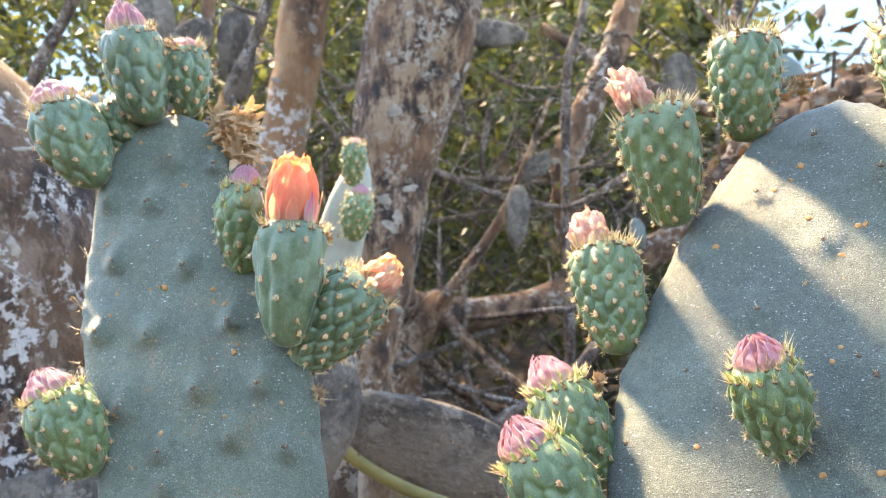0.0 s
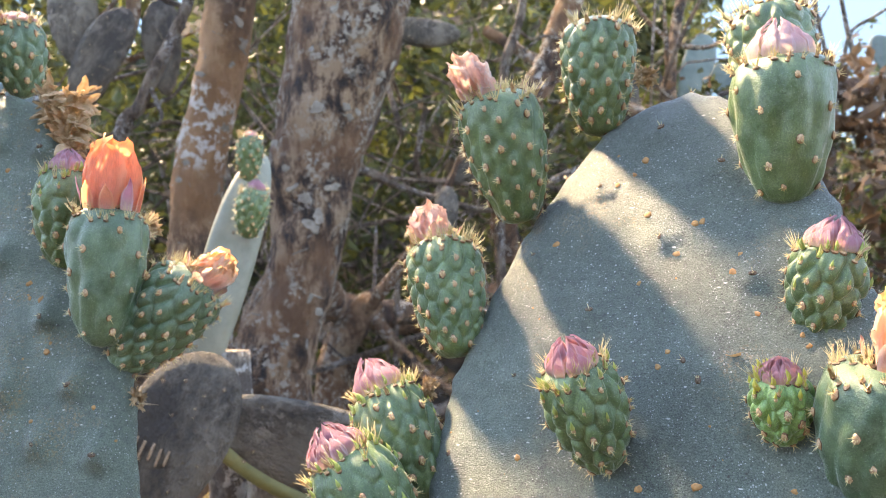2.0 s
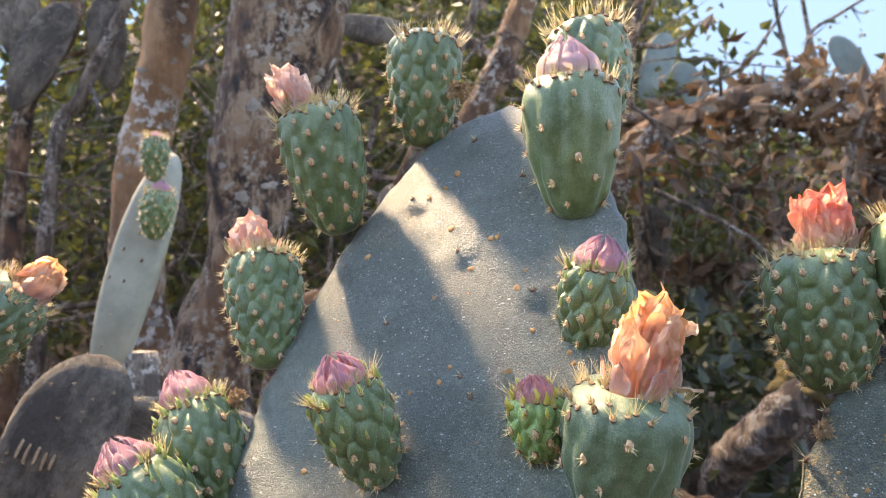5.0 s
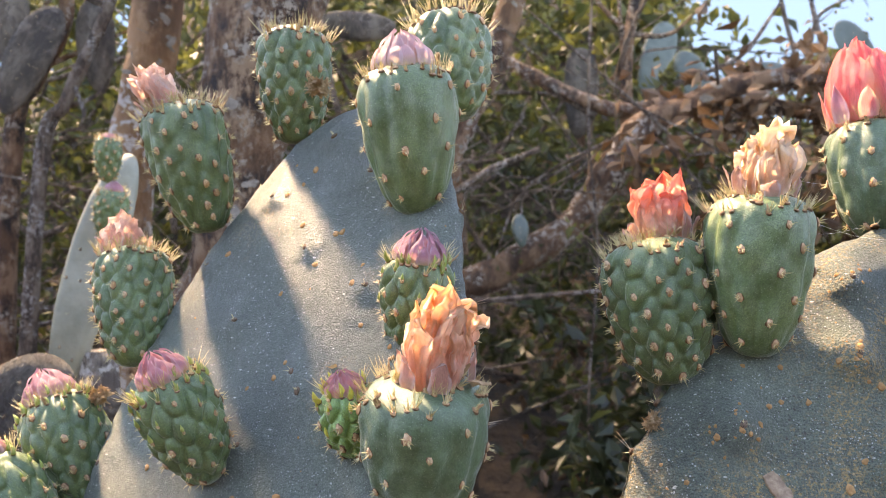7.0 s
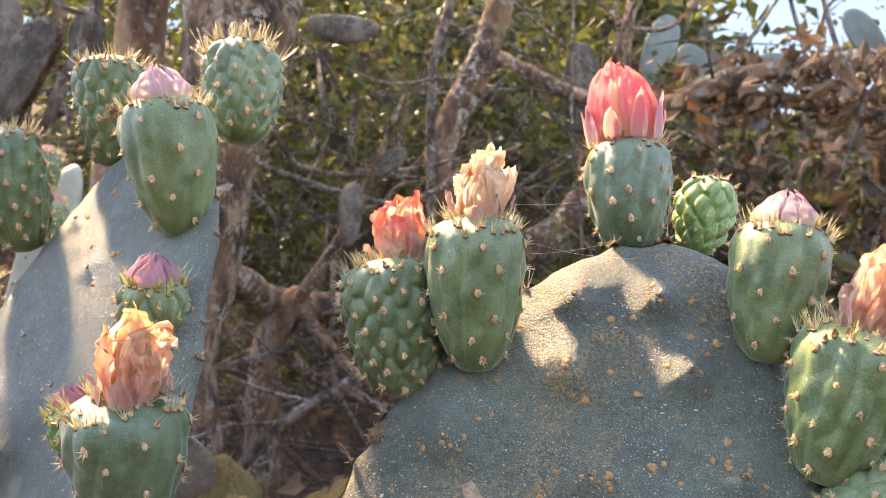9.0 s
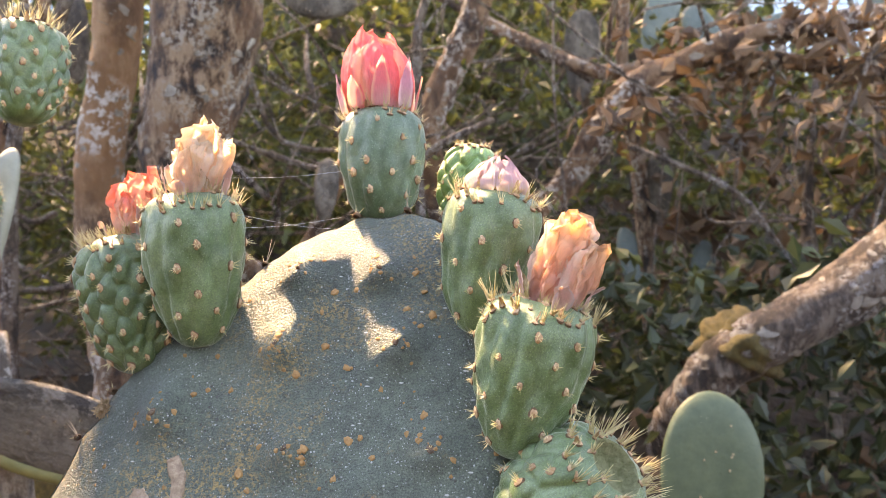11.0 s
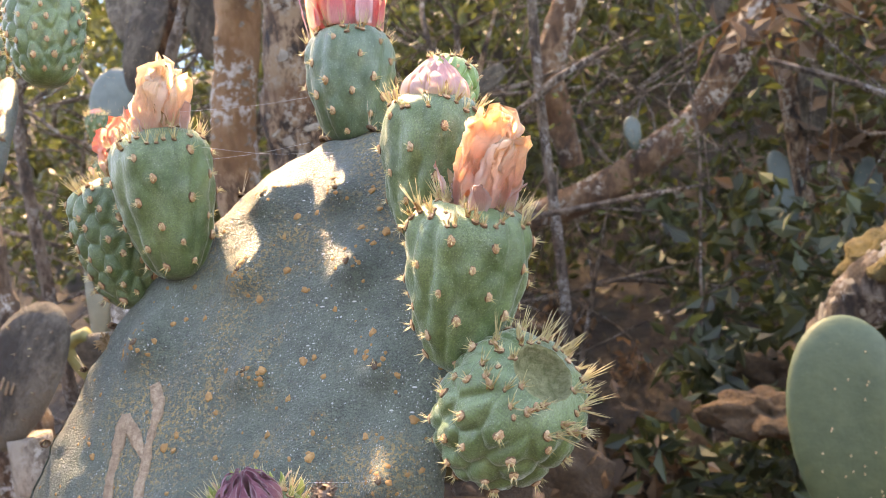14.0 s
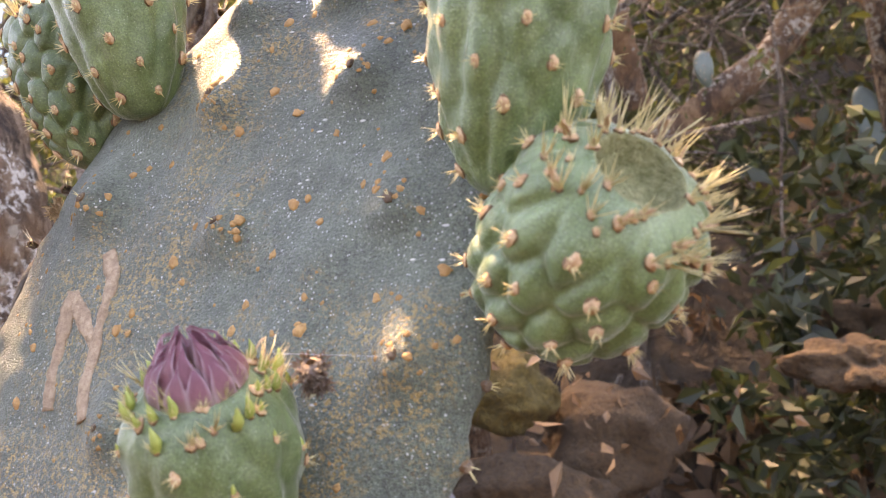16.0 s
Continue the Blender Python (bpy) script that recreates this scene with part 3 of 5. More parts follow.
    for k, (a, s) in enumerate(spots):
        p = (P0[k], P1[k], P2[k])
        nrm = Vector(np.cross(p[1] - p[0], p[2] - p[0]))
        m = frame_matrix(Vector(p[0]) - nrm.normalized() * 0.0003, nrm, (0, 0, 1))
        size = rng.uniform(0.75, 1.15) * (1.0 if spacing > 0.011 else 0.85) * (1.0 if spines else 0.55)
        if scales and s > 0.45 and rng.uniform() < (s - 0.3) * 1.6:
            tip = (nrm.normalized() * 0.3 + Vector((0, 0, 1))).normalized()
            part("areole", AREOLES[rng.randint(5)], body, m @ Matrix.Scale(size * 0.7, 4))
            part("bud_scale", scales[rng.randint(3)], body, frame_matrix(Vector(p[0]) - nrm.normalized() * 0.0008, tip, nrm) @ Matrix.Scale(rng.uniform(0.5, 0.9), 4))
        else:
            part("areole", AREOLES[rng.randint(5)], body, m @ Matrix.Scale(size, 4))
    # crown of spines
    count = int(2 * math.pi * radius / 0.0046 * (1.3 if spines > 1 else 1.2))
    kit = TUFTS_LONG if spines > 1 else TUFTS
    for i in range(count):
        a = 2 * math.pi * (i + rng.uniform(-0.3, 0.3)) / count
        s = rng.uniform(0.88, 1.0)
        p = surface(np.array([a]), np.array([s]))[0]
        out = Vector((math.cos(a), math.sin(a), 0)) * rng.uniform(0.25, 0.75) + Vector((0, 0, 1))
        size = rng.uniform(0.55, 1.1) * long_spines
        if spines and rng.uniform() < 0.85:
            part("spine_tuft", kit[rng.randint(5)], body, frame_matrix(Vector(p), out, (0, 0.3, -1)) @ Matrix.Scale(size, 4))
        part("areole", AREOLES[rng.randint(5)], body, frame_matrix(Vector(p), out, (0, 0.3, -1)) @ Matrix.Scale(rng.uniform(0.5, 0.9), 4))
        if rng.uniform() < 0.35:
            part("dry_flap", CHIPS[rng.randint(3)], body, frame_matrix(Vector(p), out, (rng.normal(), rng.normal(), -1)) @ Matrix.Scale(rng.uniform(0.3, 0.6), 4))
        if scales and rng.uniform() < 0.8:
            part("bud_scale", scales[rng.randint(3)], body, frame_matrix(Vector(p), out - Vector((math.cos(a), math.sin(a), 0)) * 0.35, (0, 0.3, -1)) @ Matrix.Scale(rng.uniform(0.6, 1.15), 4))
    for i in range(0 if flower == 'open' else count // 2):
        a, q = rng.uniform(0, 6.28), float(rad(1.0)) * rng.uniform(0.62, 1.0)
        out = Vector((math.cos(a) * rng.uniform(0.1, 0.7), math.sin(a) * rng.uniform(0.1, 0.7), 1))
        m = frame_matrix((q * math.cos(a), q * math.sin(a), H - 0.0004), out, (0, 0.3, -1))
        part("areole", AREOLES[rng.randint(5)], body, m @ Matrix.Scale(rng.uniform(0.6, 1.1), 4))
        part("spine_tuft", TUFTS[rng.randint(5)], body, m @ Matrix.Scale(rng.uniform(0.5, 0.9), 4))
    # flower; shift is given across the picture in the world and turned into the fruit's own axes
    inv = root.matrix_basis.to_3x3().inverted()
    off = inv @ Vector((shift[0], 0, 0))
    top = (off.x, off.y, H - deep * radius * 0.55)
    ln = inv @ Vector((shift[1], 0, 0))
    lean = (ln.x, ln.y)
    if flower == 'bud':
        for layer, (n, rr, hh, hw, lift) in enumerate(((6, 0.70, 1.0, 0.70, 0.0), (9, 0.88, 0.88, 0.46, 0.0006), (13, 1.04, 0.62, 0.33, 0.0012))):
            for j in range(n):
                petal(root, "petal", top, wide * rr, tall * 1.25 * hh * rng.uniform(0.92, 1.05) + deep * radius * 0.5, (j + layer * 0.5) * 2 * math.pi / n + rng.uniform(-0.1, 0.1), hw,
                      lambda t: np.sqrt(np.clip(1.02 + 0.22 * t - 1.2 * t ** 2.3, 0.006, 2)), lift, 0.0003, seed * 50 + layer * 10 + j, petals, 1.15, flare=0.0009 * layer, lean=lean)
    elif flower == 'bloom':
        for layer, (n, rr, hh, hw, lift) in enumerate(((3, 0.60, 1.0, 1.5, 0.0), (4, 0.80, 0.97, 1.1, 0.0006), (5, 0.95, 0.88, 0.85, 0.0012))):
            for j in range(n):
                petal(root, "petal", top, wide * rr, tall * hh * rng.uniform(0.92, 1.03), (j + layer * 0.5) * 2 * math.pi / n + rng.uniform(-0.2, 0.2), hw,
                      lambda t: 0.86 + 0.26 * np.sin(t * 2.4) - (0.45 if wide > 0.013 else 0.28) * t ** 3, lift, 0.0005, seed * 50 + layer * 10 + j, petals, 0.36, lean=lean, pleat=0.03, ragged=0.08)
        for j in range(9):
            petal(root, "sepal", top, wide * 1.06, tall * rng.uniform(0.32, 0.62), j * 2 * math.pi / 9, 0.36, lambda t: 0.92 + 0.18 * t, 0.0016, 0.0004, seed * 50 + 40 + j,
                  M_SEPAL if j % 2 else petals, 1.6)
    elif flower == 'wither':
        for layer, (n, rr, hh, hw, lift) in enumerate(((3, 0.50, 1.0, 1.9, 0.0), (3, 0.76, 0.98, 1.6, 0.0004), (5, 0.95, 0.84, 0.80, 0.0009))):
            for j in range(n):
                bow, top_in = rng.uniform(0.18, 0.36), rng.uniform(0.10, 0.48)
                petal(root, "petal", top, wide * rr, tall * hh * rng.uniform(0.86, 1.06), (j + layer * 0.5) * 2 * math.pi / n + rng.uniform(-0.35, 0.35), hw,
                      lambda t, bow=bow, top_in=top_in: 0.74 + bow * np.sin(t * 1.9) - top_in * t ** 4, lift, 0.0015, seed * 50 + layer * 10 + j, petals, 0.27, flare=rng.uniform(-0.003, 0.003), lean=lean, pleat=0.085, ragged=0.13, twist=rng.uniform(-0.5, 0.9))
        for j in range(5):
            petal(root, "sepal", top, wide * 1.0, tall * rng.uniform(0.25, 0.5), j * 2 * math.pi / 5 + rng.uniform(-0.4, 0.4), 0.36, lambda t: 0.95 + 0.25 * t, 0.0014, 0.0012, seed * 50 + 40 + j,
                  M_SEPAL_DRY, 1.1, flare=rng.uniform(-0.001, 0.003))
        for j in range(3):
            part("dry_flap", FLAPS[rng.randint(3)], root, frame_matrix((top[0] + rng.uniform(-1, 1) * wide, top[1] + rng.uniform(-1, 1) * wide, H + 0.001), (rng.uniform(-1, 1), rng.uniform(-1, 1), 0.6)))
    return root


# ---- ground and the hillside behind ----
def ground_height(x, y):
    rise = np.clip((y - 0.9) / 2.6, 0, 1)
    z = 1.12 * rise * rise * (3 - 2 * rise)
    az = np.degrees(np.arctan2(x - 0.25, np.maximum(y, 0.1)))
    top = np.interp(az, (-40, -22, -14, 15, 21, 30), (1.6, 1.7, 3.0, 3.0, 1.5, 1.4))
    far = np.clip((y - 3.2) / 3.2, 0, 1)
    z = z + top * far * far * (3 - 2 * far) + 6.0 * np.clip((y - 15) / 200, 0, 1)
    # unseen banks added behind and beside, holding back low sky light
    back = np.clip((-y - 1.6) / 2.6, 0, 1)
    side = np.clip((np.abs(x) - 3.6) / 2.5, 0, 1) * np.clip((2.5 - y) / 1.5, 0, 1)
    z = z + 2.1 * np.maximum(back * back * (3 - 2 * back), 0.8 * side * side * (3 - 2 * side))
    return z + 0.05 * wobble(np.stack((x, y), -1), 2.2, 7, 3) * np.clip((y - 0.7) * 1.5, 0.2, 1)


gx = np.concatenate((-8 - np.linspace(1, 0.02, 14) ** 2.4 * 400, np.linspace(-8, 8, 121), 8 + np.linspace(0.02, 1, 14) ** 2.4 * 400))
gy = np.concatenate((-6 - np.linspace(1, 0.02, 14) ** 2.4 * 400, np.linspace(-6, -0.15, 40), np.linspace(0, 6, 90), 6 + np.linspace(0.02, 1, 40) ** 2.2 * 500))
GY, GX = np.meshgrid(gy, gx, indexing='ij')
ground = new("ground", mesh("ground", np.stack((GX, GY, ground_height(GX, GY)), -1).reshape(-1, 3), grid_faces(len(gy), len(gx)), M_SOIL))
tagged(ground, "brown soil slope covered with leaf litter", "ground", kind="structure")


def gz(x, y):
    return float(ground_height(np.array([x]), np.array([y]))[0])


# ---- the blue distance ----
SKY_BLUE = bpy.data.materials.new("blue sky haze")
SKY_BLUE.use_nodes = True
sky_nodes = SKY_BLUE.node_tree
sky_glow = sky_nodes.nodes.new("ShaderNodeEmission")
sky_cloud = sky_nodes.nodes.new("ShaderNodeTexNoise")
sky_cloud.inputs["Scale"].default_value = 0.02
sky_tone = sky_nodes.nodes.new("ShaderNodeValToRGB")
sky_tone.color_ramp.elements[0].position, sky_tone.color_ramp.elements[0].color = 0.35, (0.028, 0.064, 0.132, 1)
sky_tone.color_ramp.elements[1].position, sky_tone.color_ramp.elements[1].color = 0.75, (0.042, 0.083, 0.146, 1)
sky_nodes.links.new(sky_cloud.outputs[0], sky_tone.inputs[0])
sky_nodes.links.new(sky_tone.outputs[0], sky_glow.inputs[0])
sky_nodes.links.new(sky_glow.outputs[0], sky_nodes.nodes["Material Output"].inputs[0])
SA, SE = np.meshgrid(np.radians(np.linspace(-75, 75, 41)), np.radians(np.linspace(-2, 28, 9)), indexing='ij')
backdrop = new("backdrop", mesh("backdrop", np.stack((380 * np.sin(SA) * np.cos(SE), 380 * np.cos(SA) * np.cos(SE), 380 * np.sin(SE)), -1).reshape(-1, 3), grid_faces(41, 9), SKY_BLUE))
tagged(backdrop, "pale blue sky low over the distance", "sky", kind="structure")


# ---- trees ----
def tree(label, limbs, material, rough, seed, flakes=240):
    """A tree from limbs (name, points, radii); the first is its trunk."""
    root = new("tree")
    p = limbs[0][1][-1]
    root.matrix_basis = pose(*p)
    tagged(root, label, "tree", "trees behind the cactus")
    for i, (name, pts, radii) in enumerate(limbs):
        v, f = tube(pts, radii, 40 if i == 0 else 22, 22, rough * radii[0], seed + i, 1.6 / radii[0])
        v = v - np.array(p)
        limb = part(name, mesh(name, v, f, material), root)
        g = np.random.RandomState(seed + i)
        sides = 40 if i == 0 else 22
        ring = len(v) // sides
        mid = v.reshape(ring, sides, 3).mean(1)
        for _ in range(flakes if i == 0 else flakes // 3):
            q = g.randint(len(v))
            if v[q][1] + p[1] > mid[q // sides][1] + p[1] + 0.01 or not 1.0 < v[q][2] + p[2] < 2.2:
                continue
            part("lichen", LICHEN[g.randint(4)], limb, frame_matrix(Vector(v[q]), Vector(v[q] - mid[q // sides]), (g.normal(), g.normal(), 0.2)) @ Matrix.Diagonal((g.uniform(0.3, 1.3) ** 2 * 1.6, g.uniform(0.3, 1.2) ** 2 * 1.5, g.uniform(0.2, 0.5), 1)))
    return root


LICHEN = [mesh("lichen", *blob_bits(np.random.RandomState(90 + k), 0.006, 0.0045, 0.0018, 5, 13, 0.55), M_LICHEN) for k in range(4)]
tree("thick lichen-spotted tree trunk forking above the cactus",
     [("trunk", [(0.02, 1.45, 3.4), (-0.005, 1.45, 2.4), (-0.025, 1.45, 2.02), (-0.045, 1.45, 1.88), (-0.065, 1.45, 1.78), (-0.094, 1.45, 1.66), (-0.10, 1.45, 1.56), (-0.115, 1.45, 1.46), (-0.155, 1.45, 1.33), (-0.17, 1.45, 1.15), (-0.18, 1.45, 0.1)],
       [0.06, 0.085, 0.098, 0.094, 0.085, 0.078, 0.070, 0.066, 0.072, 0.085, 0.12]),
      ("limb", [(0.13, 1.45, 2.6), (0.03, 1.44, 2.1), (0.0, 1.44, 1.86), (-0.05, 1.45, 1.74)], [0.03, 0.045, 0.055, 0.05])], M_BARK, 0.13, 3)
tree("slender tan-barked tree trunk with lichen",
     [("trunk", [(-0.22, 1.6, 3.2), (-0.262, 1.6, 2.2), (-0.272, 1.6, 2.05), (-0.288, 1.6, 1.91), (-0.31, 1.6, 1.78), (-0.335, 1.6, 1.63), (-0.33, 1.6, 1.4), (-0.28, 1.58, 1.1), (-0.26, 1.58, 0.2)],
       [0.035, 0.045, 0.047, 0.047, 0.046, 0.048, 0.052, 0.06, 0.08])], M_BARK_TAN, 0.10, 13)
tree("broad leaning trunk crusted with grey lichen and moss",
     [("trunk", [(-0.95, 0.98, 2.0), (-0.74, 0.97, 1.72), (-0.60, 0.97, 1.56), (-0.545, 0.97, 1.43), (-0.53, 0.97, 1.25), (-0.52, 0.97, 0.9), (-0.52, 0.97, 0.0)],
       [0.10, 0.125, 0.145, 0.145, 0.14, 0.15, 0.18])], M_BARK_PALE, 0.13, 23, 600)
tree("gnarled reddish tree with a long crooked lichened branch",
     [("trunk", [(2.3, 2.5, 3.0), (1.75, 2.35, 2.2), (1.6, 2.3, 1.9), (1.65, 2.3, 1.5), (1.7, 2.3, 0.3)], [0.05, 0.06, 0.07, 0.08, 0.1]),
      ("branch", [(1.62, 2.28, 2.05), (1.30, 2.15, 1.99), (1.093, 2.1, 1.953), (0.933, 2.1, 1.889), (0.823, 2.1, 1.831), (0.721, 2.1, 1.70), (0.616, 2.1, 1.566), (0.424, 2.1, 1.449), (0.288, 2.1, 1.40), (0.1, 2.0, 1.36), (-0.06, 1.85, 1.38), (-0.12, 1.62, 1.45)],
       [0.030, 0.028, 0.027, 0.030, 0.044, 0.042, 0.038, 0.042, 0.038, 0.038, 0.036, 0.034]),
      ("branch", [(1.9, 2.3, 1.80), (1.504, 2.2, 1.86), (1.23, 2.2, 1.91), (0.955, 2.2, 1.924), (0.77, 2.2, 1.90), (0.55, 2.3, 2.02), (0.3, 2.4, 2.2)], [0.018, 0.020, 0.022, 0.022, 0.02, 0.02, 0.016]),
      ("branch", [(0.55, 2.05, 2.4), (0.462, 2.0, 2.117), (0.412, 2.0, 1.974), (0.347, 2.0, 1.846), (0.304, 2.0, 1.72), (0.33, 2.06, 1.5)], [0.03, 0.034, 0.036, 0.038, 0.036, 0.03])], M_BARK_RED, 0.13, 33)
tree("fallen grey branch with mossy bark on the slope",
     [("trunk", [(1.75, 1.35, 1.75), (1.30, 1.3, 1.55), (1.10, 1.3, 1.433), (0.995, 1.3, 1.353), (0.862, 1.3, 1.283), (0.80, 1.36, 1.20), (0.78, 1.55, 1.0), (0.8, 1.7, 0.2)],
       [0.045, 0.05, 0.050, 0.048, 0.045, 0.042, 0.04, 0.05])], M_TWIG, 0.12, 43)


def bough(label, points, radii, seed, material=None):
    v, f = tube(points, radii, 9, 8, radii[0] * 0.14, seed, 30)
    p = np.array(points[-1])
    ob = new("bare_sapling", mesh("bare_sapling", v - p, f, material or M_TWIG))
    ob.matrix_basis = pose(*points[-1])
    line, g = smooth_line(points, 6) - p, np.random.RandomState(seed + 70)
    for k in range(3):
        i = g.randint(3, len(line) // 2 + 3)
        d = g.normal(size=3) * (1, 0.5, 0.7)
        d *= g.uniform(9, 16) * radii[1] / np.linalg.norm(d)
        part("side_shoot", mesh("side_shoot", *tube([line[i], line[i] + d * 0.5 + g.normal(size=3) * radii[1] * 0.8, line[i] + d + (0, 0, radii[1] * 2)], (radii[1] * 0.5, radii[1] * 0.35, radii[1] * 0.12), 6, 5), material or M_TWIG), ob)
    return tagged(ob, label, "bare branch", "bare branches")


bough("thin dark bare branch", [(-0.60, 1.5, 2.25), (-0.696, 1.5, 1.972), (-0.768, 1.5, 1.822), (-0.80, 1.5, 1.6), (-0.7, 1.5, 0.5)], (0.011, 0.012, 0.013, 0.013, 0.018), 1)
bough("thin dark bare branch", [(-0.29, 1.5, 2.15), (-0.339, 1.5, 1.94), (-0.412, 1.5, 1.768), (-0.46, 1.5, 1.6), (-0.5, 1.5, 0.6)], (0.010, 0.011, 0.012, 0.014, 0.018), 2)
bough("thin arching brown bare twig", [(0.47, 1.62, 1.70), (0.367, 1.6, 1.654), (0.254, 1.6, 1.591), (0.131, 1.6, 1.608), (-0.005, 1.6, 1.654), (-0.06, 1.5, 1.68)], (0.006, 0.007, 0.007, 0.007, 0.006, 0.005), 3)
bough("upright thin brown sapling", [(0.35, 1.9, 2.5), (0.338, 1.9, 2.111), (0.297, 1.9, 1.948), (0.289, 1.9, 1.638), (0.30, 1.9, 1.2), (0.3, 1.9, 0.3)], (0.009, 0.010, 0.011, 0.012, 0.013, 0.014), 4)
bough("curved lichened root on the slope", [(0.0, 1.82, 1.40), (-0.03, 1.8, 1.363), (-0.074, 1.8, 1.288), (-0.087, 1.8, 1.163), (-0.1, 1.8, 0.6)], (0.03, 0.034, 0.036, 0.04, 0.05), 5, M_BARK)
bough("pale grey bare branch", [(-0.55, 1.7, 2.3), (-0.50, 1.7, 2.0), (-0.56, 1.7, 1.85), (-0.60, 1.68, 1.66), (-0.6, 1.65, 0.6)], (0.010, 0.014, 0.016, 0.02, 0.03), 6, M_BARK)
bough("grey lichened bare branch", [(0.95, 2.4, 2.5), (0.86, 2.35, 2.2), (0.83, 2.3, 1.9), (0.88, 2.3, 1.5), (0.9, 2.3, 0.6)], (0.016, 0.018, 0.02, 0.024, 0.03), 7, M_BARK)
bough("thin brown hanging vine", [(0.62, 1.75, 2.3), (0.60, 1.75, 1.8), (0.62, 1.75, 1.5), (0.60, 1.75, 1.2), (0.6, 1.75, 0.8)], (0.003,) * 5, 9)
bough("pale dead stick leaning on the slope", [(0.29, 1.3, 1.42), (0.20, 1.25, 1.30), (0.05, 1.25, 1.2), (-0.1, 1.28, 1.0)], (0.008, 0.010, 0.010, 0.012), 10)

bough("thin bare branch against the sky", [(1.382, 2.600, 2.533), (1.431, 2.600, 2.305), (1.480, 2.600, 2.078), (1.417, 2.500, 1.781), (1.329, 2.400, 1.131)], (0.005, 0.007, 0.008, 0.011, 0.02), 21)
bough("thin bare branch against the sky", [(1.544, 2.700, 2.540), (1.595, 2.700, 2.283), (1.627, 2.600, 2.007), (1.705, 2.600, 1.800), (1.640, 2.500, 1.120)], (0.006, 0.009, 0.010, 0.012, 0.02), 22)
bough("thin bare branch against the sky", [(1.852, 2.700, 2.493), (1.687, 2.700, 2.386), (1.595, 2.700, 2.323), (1.564, 2.700, 2.202)], (0.004, 0.006, 0.006, 0.007), 23)


def far_pad(label, centre, half_w, half_h, turn, material, lean=0.2, thick=0.010, edge=None, group="old pads behind", yaw=0.0, seed=0):
    """A whole cactus pad farther off: a thick rounded paddle, narrower at its foot."""
    na, nr = 48, 16
    aa = np.linspace(0, 2 * math.pi, na, endpoint=False)
    R, A = np.meshgrid(np.sin(np.linspace(0, 1, nr) * math.pi / 2), aa, indexing='ij')
    X = half_w * R * np.cos(A) * (1 + 0.18 * np.sin(A))
    Z = half_h * R * np.sin(A)
    h = thick * np.sqrt(np.clip(1 - R ** 6, 0, 1))
    w = wobble(np.stack((X, Z), -1), 0.9 / half_w, seed, 3) * half_w * 0.05
    bend = (Z / half_h) ** 2 * half_h * 0.12
    front = np.stack((X, -h + w + bend, Z), -1).reshape(-1, 3)
    back = np.stack((X, h + w + bend, Z), -1).reshape(-1, 3)
    faces = grid_faces(nr, na, True) + [f[::-1] for f in grid_faces(nr, na, True, nr * na)]
    root = new("cactus_pad")
    root.matrix_basis = Matrix.Translation(centre) @ pose(0, 0, 0, 0, 0, yaw) @ pose(0, 0, 0, 0, turn, 0) @ pose(0, 0, 0, -math.degrees(lean), 0, 0)
    tagged(root, label, "cactus pad", group)
    body = part("pad_body", mesh("pad_body", np.concatenate((front, back)), faces, material), root)
    if edge:
        ring = [(half_w * math.cos(a) * (1 + 0.18 * math.sin(a)), 0.12 * half_h * math.sin(a) ** 2, half_h * math.sin(a)) for a in np.linspace(-2.1, 0.9, 14)]
        part("rim", mesh("rim", *tube(ring, (thick * 0.9,) * 14, 8, 3), edge), root)
    rng = np.random.RandomState(seed + 9)
    for i in range(26 if material == M_GREENPAD else 14):
        x, z = rng.uniform(-0.7, 0.7) * half_w, rng.uniform(-0.75, 0.75) * half_h
        y = -thick + (z / half_h) ** 2 * half_h * 0.12
        part("areole", AREOLES[i % 5] if material == M_GREENPAD else AREOLES_DARK[i % 4], body, frame_matrix((x, y, z), (0, -1, 0), (0, 0, 1)) @ Matrix.Scale(0.7 if material == M_GREENPAD else 1.2, 4))
    return root


def stem(points, radii, seed, label="woody grey-green trunk of an old cactus", material=None):
    v, f = tube(points, radii, 18, 8, radii[0] * 0.1, seed, 14)
    p = np.array(points[-1])
    ob = new("old_cactus", mesh("old_cactus", v - p, f, material or M_DEAD))
    ob.matrix_basis = pose(*points[-1])
    return tagged(ob, label, "old cactus", "old cactus trunks")


far_pad("pale whitish old cactus pad leaning by the tree trunk", (-0.125, 0.89, 1.447), 0.027, 0.146, 13, M_OLD, 0.1, 0.011, seed=2)
far_pad("grey-brown wrinkled cactus pad with an olive rim", (-0.015, 0.82, 1.280), 0.046, 0.118, 112, M_GREYPAD, 0.25, 0.010, M_DEAD_EDGE, seed=3)
scratched = far_pad("dull grey cactus pad with pale scratched bars", (-0.132, 0.73, 1.305), 0.046, 0.085, 24, M_GREYPAD, 0.2, 0.010, seed=4)
for (x0, z0), (x1, z1) in (((-25, -3), (-24, -19)), ((-18, -4), (-17, -20)), ((-10, -3), (-9, -18)), ((-3, -5), (-1, -20)), ((4, -4), (5, -17))):
    v, f = tube([(x0 * 0.001, -0.0102, z0 * 0.001), ((x0 + x1) * 0.0005, -0.0104, (z0 + z1) * 0.0005), (x1 * 0.001, -0.0102, z1 * 0.001)], (0.0012, 0.0015, 0.0012), 6, 4)
    part("scratch", mesh("scratch", v, f, M_SCAR), scratched, label="pale dry scratch")
far_pad("narrow upright green cactus pad", (0.715, 0.95, 1.165), 0.058, 0.115, 4, M_GREENPAD, 0.15, 0.012, seed=5)
